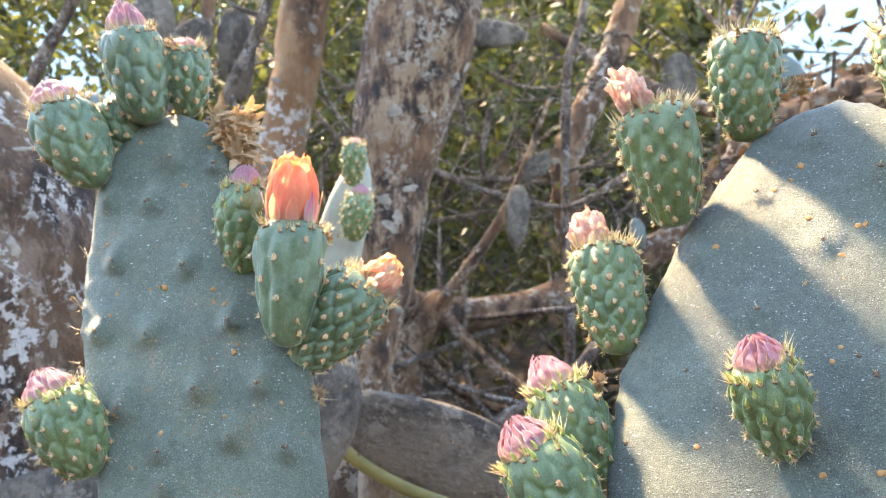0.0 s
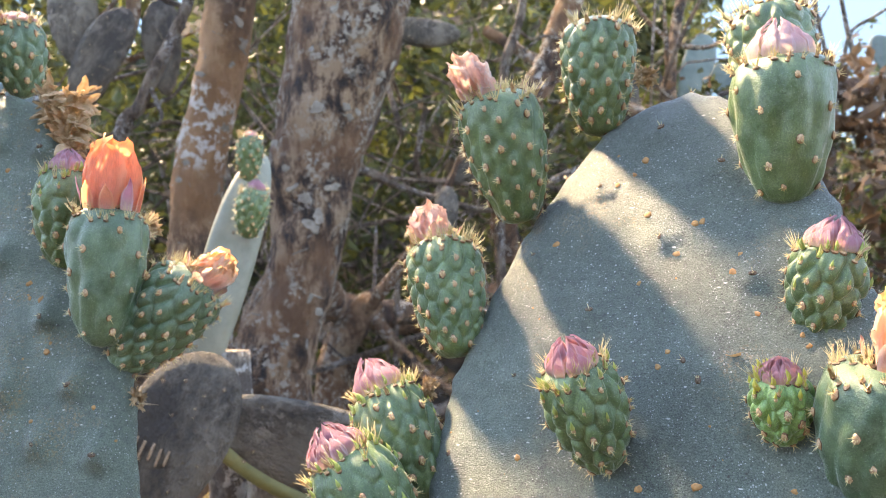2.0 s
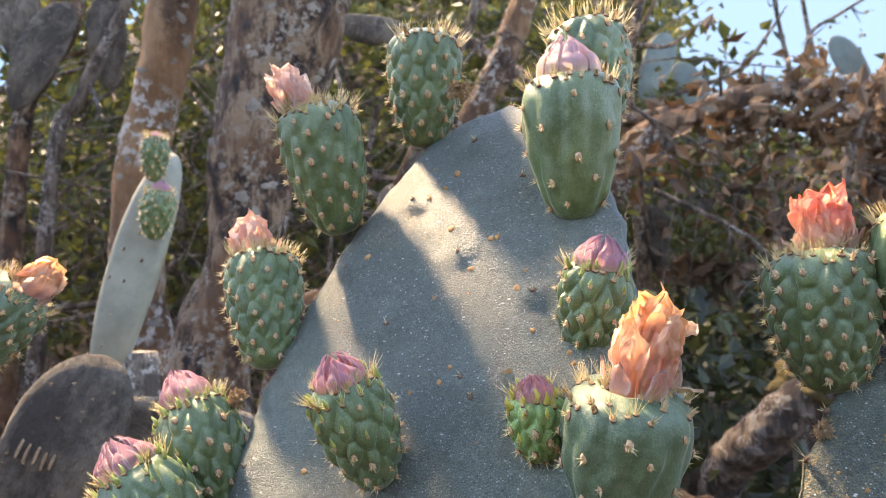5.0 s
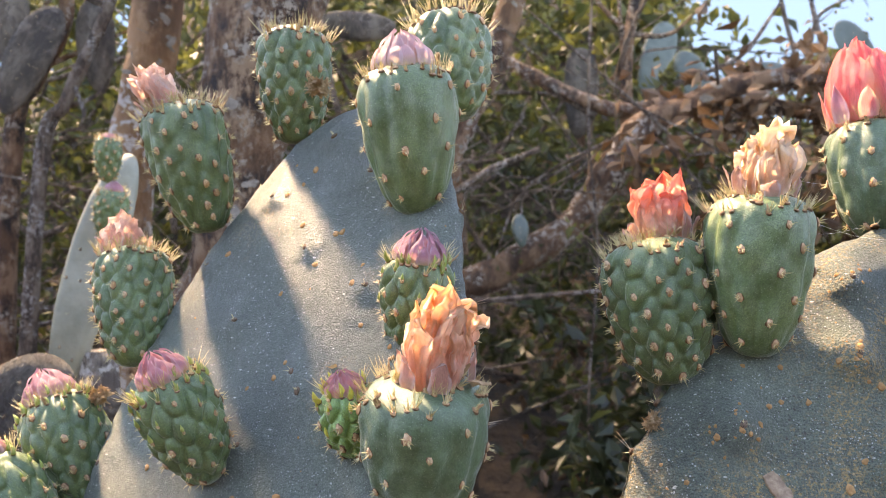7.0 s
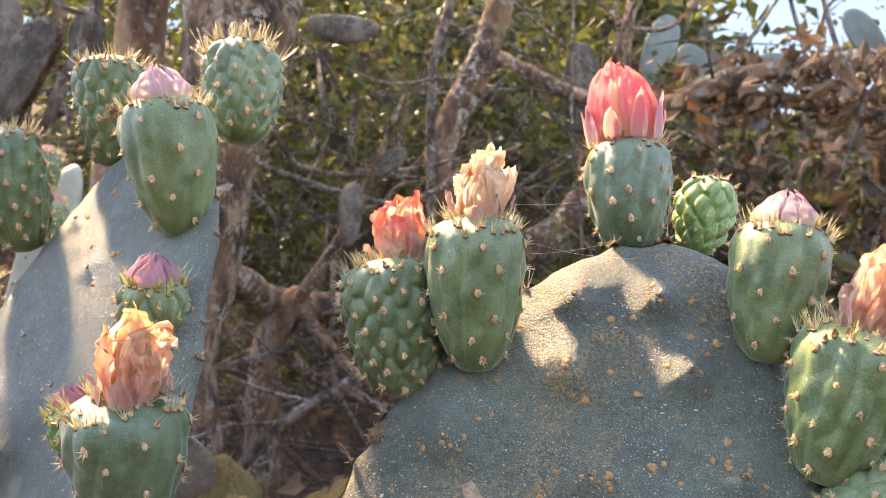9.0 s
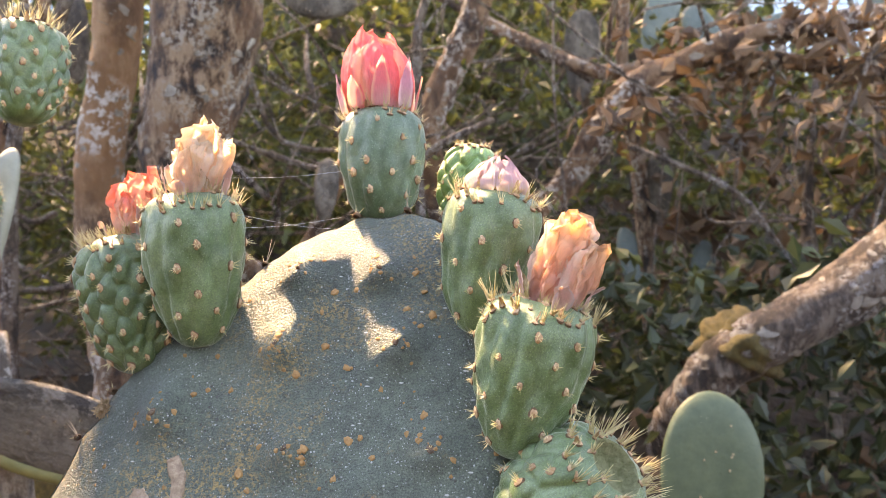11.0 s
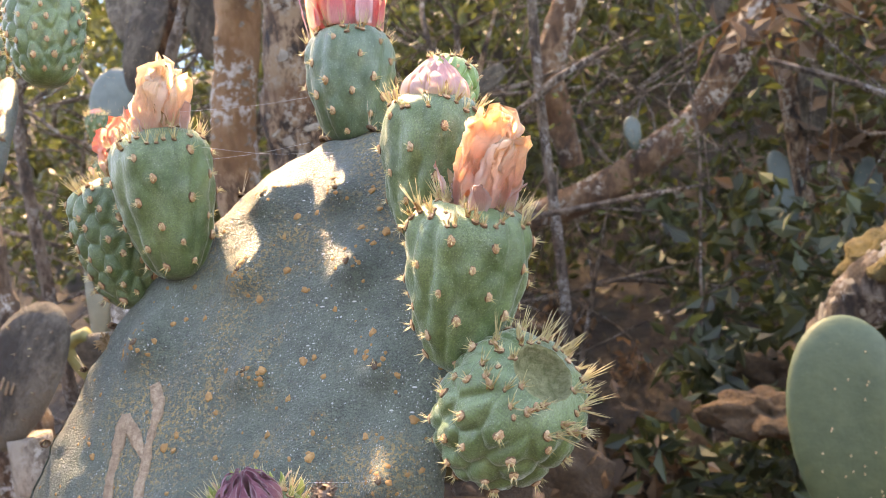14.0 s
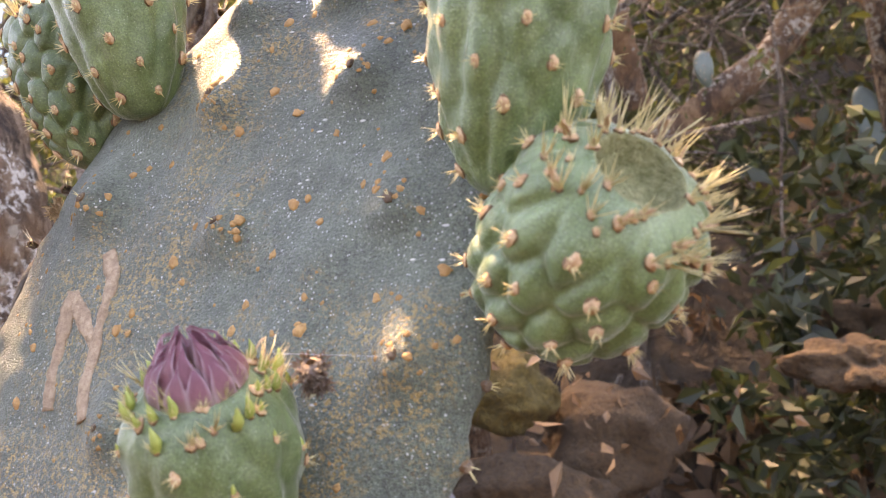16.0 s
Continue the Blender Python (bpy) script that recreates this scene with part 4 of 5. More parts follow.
far_pad("grey weathered pad low beside the leaning trunk", (-0.40, 0.80, 1.19), 0.10, 0.07, -15, M_GREYPAD, 0.3, 0.012, seed=6)
for c, w, h, turn, mat_, lab in (
        ((0.484, 2.000, 1.557), 0.020, 0.042, -6, M_FARPAD, "bluish cactus pad hanging in shade"),
        ((0.926, 2.300, 1.597), 0.036, 0.12, 4, M_GREYPAD, "limp grey-green hanging pad"),
        ((0.856, 2.300, 1.357), 0.036, 0.135, -14, M_FARPAD, "bluish cactus pad hanging in shade"),
        ((1.037, 2.300, 1.360), 0.034, 0.085, 10, M_FARPAD, "bluish cactus pad hanging in shade"),
        ((0.972, 2.250, 1.196), 0.030, 0.075, -20, M_OLD, "pale green hanging cactus pad"),
        ((0.143, 1.55, 1.567), 0.024, 0.065, 4, M_GREYPAD, "shrivelled hanging grey pad"),
        ((0.10, 1.75, 1.985), 0.080, 0.035, 8, M_GREYPAD, "grey flat pad among branches"),
        ((0.20, 1.75, 1.69), 0.022, 0.050, 50, M_GREYPAD, "olive curled pad among branches"),
        ((-0.53, 1.60, 1.87), 0.045, 0.12, 20, M_GREYPAD, "dry curled grey cactus pad"),
        ((-0.60, 1.65, 1.96), 0.05, 0.10, -12, M_GREYPAD, "dry curled grey cactus pad"),
        ((-0.44, 1.70, 1.93), 0.04, 0.11, -8, M_GREYPAD, "dry curled grey cactus pad"),
        ((1.625, 2.50, 2.153), 0.050, 0.12, -25, M_FARPAD, "cactus pad standing against the sky"),
        ((1.36, 2.60, 2.10), 0.075, 0.045, -12, M_FARPAD, "cactus pad standing against the sky"),
        ((0.98, 2.50, 2.13), 0.05, 0.13, 22, M_FARPAD, "dark blue-green pad high in shade"),
        ((1.12, 2.55, 2.06), 0.05, 0.12, -20, M_FARPAD, "dark blue-green pad high in shade"),
        ((0.74, 2.50, 2.02), 0.055, 0.15, 4, M_GREYPAD, "limp grey-green hanging pad"),
        ((-0.86, 1.9, 1.80), 0.07, 0.10, 10, M_FARPAD, "dim green pad behind the cactus")):
    far_pad(lab, c, w, h, turn, mat_, 0.15, 0.009, seed=int(abs(c[0]) * 100))
for a, b, r in (((0.92, 1.9, 1.19), (0.9, 1.9, 0.7), 0.012), ((0.715, 0.95, 1.08), (0.7, 0.95, 0.0), 0.035),
                ((-0.118, 0.90, 1.37), (-0.11, 0.9, 0.0), 0.030), ((-0.07, 0.86, 1.29), (-0.09, 0.88, 0.0), 0.028), ((-0.13, 0.73, 1.24), (-0.12, 0.78, 0.0), 0.03), ((-0.40, 0.8, 1.15), (-0.4, 0.82, 0.0), 0.04),
                ((1.6, 2.5, 2.05), (1.62, 2.5, 0.5), 0.02), ((1.36, 2.6, 2.07), (1.5, 2.5, 0.5), 0.02)):
    stem([a, tuple((Vector(a) * 0.6 + Vector(b) * 0.4) + Vector((0.01, 0.0, 0))), b], (r * 0.7, r, r * 1.3), int(r * 1000))


def lump(name, label, category, centre, size, material, seed, rough=0.22, group=""):
    n, k = 40, 24
    T, A = np.meshgrid(np.linspace(0.02, math.pi - 0.02, k), np.linspace(0, 2 * math.pi, n, endpoint=False), indexing='ij')
    p = np.stack((np.sin(T) * np.cos(A), np.sin(T) * np.sin(A), np.cos(T)), -1)
    p = p * (1 + rough * wobble(p, 2.2, seed, 5))[..., None] * np.array(size)
    ob = new(name, mesh(name, p.reshape(-1, 3), grid_faces(k, n, True), material))
    ob.matrix_basis = pose(*centre)
    return tagged(ob, label, category, group)


lump("mossy_rock", "rock cushioned with yellow-green moss", "mossy rock", (-0.12, 1.05, 1.10), (0.085, 0.07, 0.13), M_MOSS, 4)
lump("mossy_rock", "rock cushioned with yellow-green moss", "mossy rock", (0.02, 1.08, 1.06), (0.10, 0.08, 0.14), M_MOSS, 5)
lump("rock", "rough grey rock on the slope", "rock", (-0.05, 1.1, 0.70), (0.25, 0.2, 0.33), M_ROCK, 6)
lump("mossy_rock", "brown mossy lump under the shrubs", "moss", (0.72, 1.7, 1.02), (0.07, 0.06, 0.08), M_MOSS_BROWN, 10, 0.5)
lump("mossy_rock", "low rock with golden-brown moss", "mossy rock", (0.16, 1.28, 1.055), (0.085, 0.07, 0.06), M_MOSS, 12, 0.3)
lump("rock", "rust-brown stone in leaf litter", "rock", (0.30, 1.34, 0.95), (0.12, 0.09, 0.09), M_MOSS_BROWN, 13, 0.3)
lump("rock", "rust-brown stone in leaf litter", "rock", (0.20, 1.22, 0.91), (0.13, 0.09, 0.07), M_MOSS_BROWN, 14, 0.35)
lump("mossy_rock", "golden-brown moss tuft on a fallen branch", "moss", (0.86, 1.31, 1.280), (0.055, 0.05, 0.040), M_MOSS, 15, 0.6)
lump("mossy_rock", "golden-brown moss tuft on a fallen branch", "moss", (0.69, 1.44, 1.03), (0.075, 0.05, 0.035), M_MOSS_BROWN, 16, 0.5)
lump("mossy_rock", "moss tuft on the leaning trunk", "moss", (-0.66, 0.88, 1.74), (0.10, 0.04, 0.03), M_MOSS, 11)


# ---- shrubs, leaves and twigs ----
def sky_gap(p):
    az = math.degrees(math.atan2(p[0] - 0.25, p[1]))
    el = math.degrees(math.atan2(p[2] - 1.45, math.hypot(p[0] - 0.25, p[1])))
    return az > 19.5 and el > 9.5


def leaf_mass(name, label, clumps, per, size, material, seed):
    """Many small folded leaves in loose clumps."""
    g = np.random.RandomState(seed)
    c = np.repeat(np.array([k[0] for k in clumps]), per, axis=0)
    w = np.repeat(np.array([k[1] for k in clumps]), per)[:, None]
    n = len(c)
    o = c + g.normal(size=(n, 3)) * w * (0.5, 0.5, 0.42)
    d = g.normal(size=(n, 3)) + (0, 0, -0.3)
    d /= np.linalg.norm(d, axis=1)[:, None]
    a = np.cross(d, g.normal(size=(n, 3)))
    a /= np.linalg.norm(a, axis=1)[:, None]
    up = np.cross(d, a)
    L = (size * g.uniform(0.5, 1.3, n))[:, None]
    verts = np.stack((o, o + L * (0.45 * d + 0.26 * a + 0.08 * up), o + L * (d - 0.1 * up), o + L * (0.45 * d - 0.26 * a + 0.08 * up)), 1).reshape(-1, 3)
    q = np.arange(n)[:, None] * 4
    faces = np.concatenate((q + (0, 1, 2), q + (0, 2, 3)))
    ob = new(name, mesh(name, verts, faces, material, smooth=False))
    return tagged(ob, label, "foliage", kind="stuff")


rng = np.random.RandomState(5)


def clumps(n, x, y, z, spread, skip_sky=0.95, keep=None):
    out = []
    while len(out) < n:
        p = (rng.uniform(*x), rng.uniform(*y), rng.uniform(*z))
        if sky_gap(p) and rng.uniform() < skip_sky:
            continue
        if keep and not keep(p):
            continue
        out.append((p, spread * rng.uniform(0.5, 1.5)))
    return out


leaf_mass("shrub_foliage", "green shrub leaves behind the trunks", clumps(260, (-2.6, 1.0), (2.3, 3.6), (1.35, 3.0), 0.15), 60, 0.05, M_LEAF, 1)
leaf_mass("shrub_foliage", "green shrub leaves low on the slope", clumps(150, (-1.8, 3.2), (2.5, 4.0), (0.7, 1.75), 0.15), 60, 0.05, M_LEAF, 2)
leaf_mass("shrub_foliage", "dense dark hedge leaves at the back", clumps(330, (-4.5, 5.0), (3.8, 5.4), (1.0, 3.3), 0.36, 0.97), 70, 0.11, M_LEAF, 3)
# canopy added overhead to throw shade on the slope and trunks
leaf_mass("tree_foliage", "added leaf canopy shading the slope from above", clumps(110, (-2.4, 1.6), (2.4, 4.6), (3.0, 3.9), 0.30), 90, 0.06, M_LEAF, 4)
leaf_mass("shrub_foliage", "sparse green leaves against the sky", [((1.15 + 0.16 * k, 2.6 + 0.05 * (k % 3), 1.98 + 0.07 * ((k * 3) % 5)), 0.10) for k in range(9)], 22, 0.032, M_LEAF, 10)
# unseen leaves behind the camera, added to dim the fill on the pads
leaf_mass("shrub_foliage", "unseen shrub leaves added behind to block low sky light", clumps(420, (-4.5, 4.5), (-4.6, -2.4), (0.6, 3.6), 0.40), 80, 0.10, M_LEAF, 8)
# unseen branch and leaves added toward the sun to shade the lower sunlit pad
bough("added thin branch holding the shade leaves overhead", [(0.02, 1.43, 3.25), (-0.10, 1.15, 2.75), (-0.10, 0.85, 2.25), (-0.03, 0.62, 1.93), (0.03, 0.50, 1.76)][::-1], (0.002, 0.003, 0.005, 0.009, 0.013), 31)
leaf_mass("tree_foliage", "added small leaves overhead that shade the lower pad", [(tuple(np.array((0.1622, 0.3558, 1.4225)) + 0.001 * a * np.array((0.826, -0.5637, 0)) + 0.001 * b * np.array((0.2536, 0.3717, 0.893)) + 0.45 * np.array(SUN)), w)
    for a, b, w in ((20, -45, 0.016), (50, -38, 0.016), (80, -25, 0.02), (45, -75, 0.03), (10, -90, 0.03), (85, -70, 0.03), (30, -120, 0.04))], 14, 0.022, M_LEAF, 15)
leaf_mass("dry_foliage", "dry brown leaves caught among twigs", clumps(120, (0.7, 2.4), (1.9, 2.9), (1.1, 2.0), 0.10, 0.8), 14, 0.06, M_LEAF_DRY, 5)
leaf_mass("dry_foliage", "dry brown leaves hanging in a dark clump", [((1.02 + 0.075 * k, 2.1 + 0.05 * (k % 3), 1.87 + 0.035 * ((k * 3) % 5)), 0.09) for k in range(9)], 60, 0.05, M_LEAF_DRY, 12)
leaf_mass("shrub_foliage", "broad green leaves low on the shaded slope", [((0.639, 1.900, 0.726), 0.10), ((0.766, 2.100, 0.783), 0.12), ((0.522, 1.800, 0.692), 0.10), ((0.831, 2.000, 0.754), 0.12), ((0.973, 2.100, 0.962), 0.12)], 40, 0.06, M_LEAF, 13)
leaf_mass("dry_foliage", "broad fallen orange-brown leaves", clumps(130, (0.1, 1.6), (1.2, 2.4), (0.2, 1.3), 0.12, keep=lambda p: p[2] < gz(p[0], p[1]) + 0.10), 16, 0.10, M_LEAF_DRY, 14)
leaf_mass("dry_foliage", "dry brown leaves on the slope", clumps(160, (-1.8, 2.2), (1.3, 3.2), (0.4, 1.4), 0.16, keep=lambda p: p[2] < gz(p[0], p[1]) + 0.12), 55, 0.045, M_LEAF_DRY, 6)
leaf_mass("shrub_foliage", "sunlit yellow-green leaves among brown twigs", clumps(55, (0.8, 2.4), (2.3, 2.9), (1.45, 2.1), 0.12), 30, 0.05, M_LEAF, 16)
leaf_mass("shrub_foliage", "broad leaves on the bank coloured dark for deep shade", clumps(80, (0.55, 1.4), (1.6, 2.3), (0.75, 1.4), 0.11, keep=lambda p: p[2] > gz(p[0], p[1]) - 0.05), 34, 0.055, M_LEAF_SHADED, 18)
leaf_mass("shrub_foliage", "green leaves near the mossy branch coloured dark for shade", [((0.50, 1.5, 0.97), 0.06), ((0.62, 1.5, 0.90), 0.09), ((0.70, 1.5, 1.0), 0.06), ((0.60, 1.65, 1.03), 0.07), ((0.80, 1.5, 0.95), 0.09), ((0.95, 1.5, 1.05), 0.10)], 60, 0.05, M_LEAF_SHADED, 19)
leaf_mass("dry_foliage", "fallen orange-brown leaves over mossy stones", [((0.18, 1.24, 1.10), 0.09), ((0.30, 1.26, 1.02), 0.10), ((0.24, 1.2, 0.96), 0.10), ((0.42, 1.3, 0.98), 0.10)], 14, 0.04, M_LEAF_DRY, 21)
leaf_mass("dry_foliage", "hanging cluster of orange-brown dead leaves", [((0.952, 2.2, 1.47), 0.04), ((1.00, 2.2, 1.48), 0.03), ((1.045, 2.2, 1.475), 0.035), ((1.09, 2.2, 1.50), 0.03)], 9, 0.085, M_LEAF_DRY, 20)
leaf_mass("shrub_foliage", "sparse yellow-green leaves on thin twigs", clumps(60, (-0.9, 1.0), (1.9, 2.4), (1.3, 2.2), 0.09), 16, 0.026, M_LEAF, 7)

verts, faces = [], []
for i in range(640):
    x, y = rng.uniform(-1.8, 2.4), rng.uniform(1.75, 3.0)
    z = rng.uniform(0.8, 2.0)
    if sky_gap((x, y, z + 0.15)) and rng.uniform() < 0.7:
        continue
    if x > 0.3 and z < 1.6 and rng.uniform() < 0.75:
        continue
    d = np.array((rng.normal(), rng.normal() * 0.4, rng.normal() * 0.9))
    d *= rng.uniform(0.15, 0.5) / np.linalg.norm(d)
    bend = rng.normal(size=3) * 0.06
    r = rng.choice((0.003, 0.004, 0.005, 0.008))
    p = np.array((x, y, z))
    v, f = tube([p, p + d * 0.5 + bend, p + d, p + d * 1.4 - bend], (r, r * 0.9, r * 0.7, r * 0.3), 5, 3)
    k = len(verts)
    verts += list(v)
    faces += [tuple(a + k for a in q) for q in f]
tagged(new("twig_tangle", mesh("twig_tangle", verts, faces, M_TWIG)), "tangle of thin bare brown twigs", "twigs", kind="stuff")



# ---- the cactus pads in front ----
pad("cactus_pad", "blue-grey waxy cactus pad with dark areoles", (-0.1282, 0.4488, 1.4204), (0.9917, -0.1283, 0.0), (0.0381, 0.2944, 0.9549), (-0.1225, -0.947, 0.2968),
    [(-43, 140), (-66, 134), (-79, 117), (-87, 87), (-86, 52), (-82, 8), (-74, -24), (-60, -67), (-48, -110), (-20, -160), (25, -175), (62, -140), (72, -95), (66, -60), (56, -20), (40, 12), (22, 45), (12, 75), (2, 103), (-18, 128)],
    (-18, -5), 0.0075,
    [(-75, 78), (-49, 77), (-39, 105), (-11, 101), (-64, 40), (-21, 37), (10, 5), (-67, -2), (-37, -3), (-4, -33), (31, -29), (-46, -44), (19, -58), (50, -62), (-19, -66), (-14, -84)],
    [(-41, 24), (-32, 25), (-62, 8), (-3, 24), (6, 15), (-1, 16), (-30, 89), (-63, 118), (-72, 51), (-20, -57), (-35, -75), (-18, 114), (14, -12), (44, -39)],
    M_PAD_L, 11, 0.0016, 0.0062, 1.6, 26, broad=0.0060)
pad("cactus_pad", "blue-grey cactus pad dappled with sunlight", (0.1622, 0.3558, 1.4225), (0.826, -0.5637, 0.0), (0.2536, 0.3717, 0.893), (-0.5034, -0.7377, 0.45),
    [(3, 136), (-18, 130), (-40, 111), (-54, 84), (-67, 60), (-78, 21), (-86, -12), (-88, -45), (-85, -79), (-70, -130), (-35, -175), (15, -185), (65, -160), (92, -100), (100, -40), (95, 0), (80, 40), (66, 78), (43, 113), (22, 130)],
    (5, -25), 0.0098,
    [(2, 50), (24, 89), (-30, 78), (-24, 14), (-57, 42), (42, 32), (-52, -19), (19, -7), (-76, -56), (-6, 111), (26, -15), (4, -39), (51, -6)],
    [(-11, 93), (-15, 85), (-5, 62), (16, 57), (19, 58), (10, 42), (-47, 48), (36, 42), (34, 33), (12, -3), (8, -59), (-43, -54), (29, -55), (-22, 79), (9, -10)],
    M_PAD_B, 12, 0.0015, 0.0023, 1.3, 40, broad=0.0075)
pad("cactus_pad", "dark dusty cactus pad speckled with orange scabs", (0.4048, 0.2986, 1.3857), (0.9922, -0.1245, 0.0), (0.0543, 0.4329, 0.8998), (-0.112, -0.8928, 0.4363),
    [(28, 105), (9, 103), (-15, 94), (-33, 79), (-45, 69), (-73, 46), (-94, 14), (-108, -18), (-118, -48), (-120, -95), (-90, -145), (-40, -175), (15, -175), (50, -140), (62, -100), (66, -65), (72, -40), (76, -5), (75, 20), (69, 57), (60, 88), (45, 101)],
    (-10, -30), 0.0075,
    [(33, 44), (-15, 43), (-61, 15), (23, 76), (-11, 76), (49, 4), (-6, 3), (56, -35), (-34, -54)],
    [(13, 35), (3, 44), (4, 67), (13, 68), (0, 58), (35, 59), (41, 52), (41, 67), (45, 57), (37, 75), (17, 7), (27, 1), (39, 10), (57, 1), (45, 17), (13, -7), (5, -20), (26, -28), (-44, 26), (-34, 26), (-49, 24), (-54, 16), (-18, 4), (-21, -12), (-25, -6), (2, -27), (-36, -21), (-81, -25), (-78, -30), (64, -14), (-7, 32), (-22, 41), (1, 3), (1, -2), (-14, 46), (46, -20), (-80, -47), (-41, -26), (-70, 11)],
    M_PAD_C, 13, 0.0024, 0.0064, 1.3, 150, (0.5, 0.35), 0.0085, 0.0019,
    ([(-64, -13), (-65, -24), (-66, -36), (-65, -49)], [(-53, -1), (-48, -11), (-49, -24), (-49, -31), (-49, -41), (-46, -52)], [(-64, -14), (-57, -22), (-50, -30)]))
stem([(-0.09, 0.41, 1.27), (-0.07, 0.45, 0.9), (0.03, 0.5, 0.4), (0.1, 0.5, 0.0)], (0.028, 0.04, 0.06, 0.08), 1)
stem([(0.15, 0.29, 1.27), (0.14, 0.38, 0.9), (0.12, 0.46, 0.4), (0.11, 0.5, 0.0)], (0.03, 0.04, 0.055, 0.08), 2)
stem([(0.39, 0.23, 1.24), (0.35, 0.33, 0.9), (0.2, 0.46, 0.35), (0.13, 0.5, 0.0)], (0.03, 0.04, 0.055, 0.08), 3)

# ---- fruits of the shaded pad ----
G1, G2, G3 = "fruits on the shaded pad", "fruits on the sunlit pad", "fruits on the dusty pad"
fruit("green prickly pear with a closed purple bud", (-0.181, 0.495, 1.546), (-0.1940, 0.4900, 1.6022), 0.0188, 0.0130, 'bud', 0.015, 0.0105, M_PURPLE, M_FRUIT_BLUE, group=G1, seed=1)
fruit("small lumpy green prickly pear with a pale bud tip", (-0.161, 0.508, 1.553), (-0.1614, 0.5000, 1.5953), 0.0148, 0.0105, 'bud', 0.004, 0.009, M_PURPLE, M_FRUIT_BLUE, PROFILE_EGG, group=G1, seed=2)
fruit("plump green prickly pear leaning outward with a purple bud", (-0.209, 0.486, 1.506), (-0.2329, 0.4800, 1.5546), 0.0212, 0.0135, 'bud', 0.012, 0.0125, M_PURPLE, M_FRUIT_BLUE, PROFILE_EGG, lump=0.0018, group=G1, seed=3)
fruit("small lumpy green prickly pear behind a larger one", (-0.192, 0.510, 1.530), (-0.2118, 0.5050, 1.5600), 0.0165, 0.0095, 'open', skin=M_FRUIT_BLUE, profile=PROFILE_EGG, group=G1, seed=4, lump=0.002)
fruit("green prickly pear with purple bud and pointed scales", (-0.188, 0.436, 1.345), (-0.2116, 0.4360, 1.3880), 0.0198, 0.0110, 'bud', 0.012, 0.0115, M_PURPLE, M_FRUIT, PROFILE_EGG, scales=SCALES, group=G1, seed=5)
fruit("slender green prickly pear with a pink bud tip", (-0.115, 0.462, 1.453), (-0.1125, 0.4580, 1.5034), 0.0162, 0.0105, 'bud', 0.009, 0.008, M_PINK, M_FRUIT, PROFILE_EGG, scales=SCALES, group=G1, seed=6)
fruit("long green prickly pear with an open orange flower", (-0.084, 0.434, 1.414), (-0.0817, 0.4340, 1.4813), 0.0190, 0.0130, 'bloom', 0.037, 0.0122, M_ORANGE, M_FRUIT_BLUE, lump=0.001, group=G1, seed=7)
fruit("lumpy green prickly pear with a withered orange flower", (-0.080, 0.448, 1.402), (-0.0405, 0.4480, 1.4481), 0.0200, 0.0100, 'wither', 0.018, 0.0105, M_WITHER, M_FRUIT_BLUE, PROFILE_POT, 0.0024, group=G1, seed=8, shift=(0.004, 0.002))

# ---- fruits of the sunlit pad ----
fruit("tall spiny prickly pear with a withered peach flower", (0.122, 0.420, 1.478), (0.107, 0.413, 1.539), 0.0200, 0.0100, 'wither', 0.021, 0.0085, M_WITHER_PINK, M_FRUIT, PROFILE_POT, 0.0012, 2, group=G2, seed=9, shift=(-0.007, -0.004))
fruit("lumpy prickly pear with a withered pink flower", (0.090, 0.408, 1.413), (0.083, 0.425, 1.467), 0.0184, 0.0095, 'wither', 0.019, 0.0095, M_WITHER_PINK, M_FRUIT, PROFILE_POT, 0.0018, 2, group=G2, seed=10, shift=(-0.004, -0.003))
fruit("flowerless prickly pear crowned with yellow spines", (0.163, 0.430, 1.524), (0.162, 0.428, 1.581), 0.0188, 0.0100, 'open', skin=M_FRUIT, profile=PROFILE_POT, lump=0.0015, spines=2, group=G2, seed=11)
fruit("smooth plump prickly pear with a pale pink bud", (0.225, 0.358, 1.483), (0.219, 0.350, 1.543), 0.0203, 0.0140, 'bud', 0.0120, 0.0115, M_PALE, M_FRUIT, lump=0.0007, group=G2, seed=12)
fruit("flowerless prickly pear with long yellow spines", (0.243, 0.395, 1.531), (0.239, 0.407, 1.580), 0.0200, 0.0105, 'open', skin=M_FRUIT, profile=PROFILE_POT, lump=0.0016, spines=2, group=G2, seed=13, long_spines=1.3)
fruit("small scaly prickly pear with a purple bud", (0.223, 0.331, 1.426), (0.226, 0.322, 1.463), 0.0138, 0.0082, 'bud', 0.009, 0.0088, M_PINK, M_FRUIT, PROFILE_EGG, 0.0018, scales=SCALES, group=G2, seed=14)
fruit("scaly prickly pear with a pink bud on the pad's face", (0.144, 0.339, 1.376), (0.128, 0.328, 1.417), 0.0158, 0.0092, 'bud', 0.009, 0.0085, M_PINK, M_FRUIT, PROFILE_EGG, 0.0016, scales=SCALES, group=G2, seed=15)
fruit("tiny yellow-green prickly pear bud with a pink tip", (0.203, 0.315, 1.391), (0.199, 0.309, 1.415), 0.0108, 0.0066, 'bud', 0.006, 0.0058, M_PINK, M_FRUIT_FRESH, PROFILE_EGG, 0.0014, scales=SCALES_YELLOW, group=G2, seed=16)
fruit("large prickly pear with a withered orange flower", (0.226, 0.301, 1.372), (0.228, 0.288, 1.421), 0.0222, 0.0135, 'wither', 0.031, 0.0108, M_WITHER, M_FRUIT_BLUE, PROFILE_POT, 0.001, 1, group=G2, seed=17, shift=(0.003, 0.003))
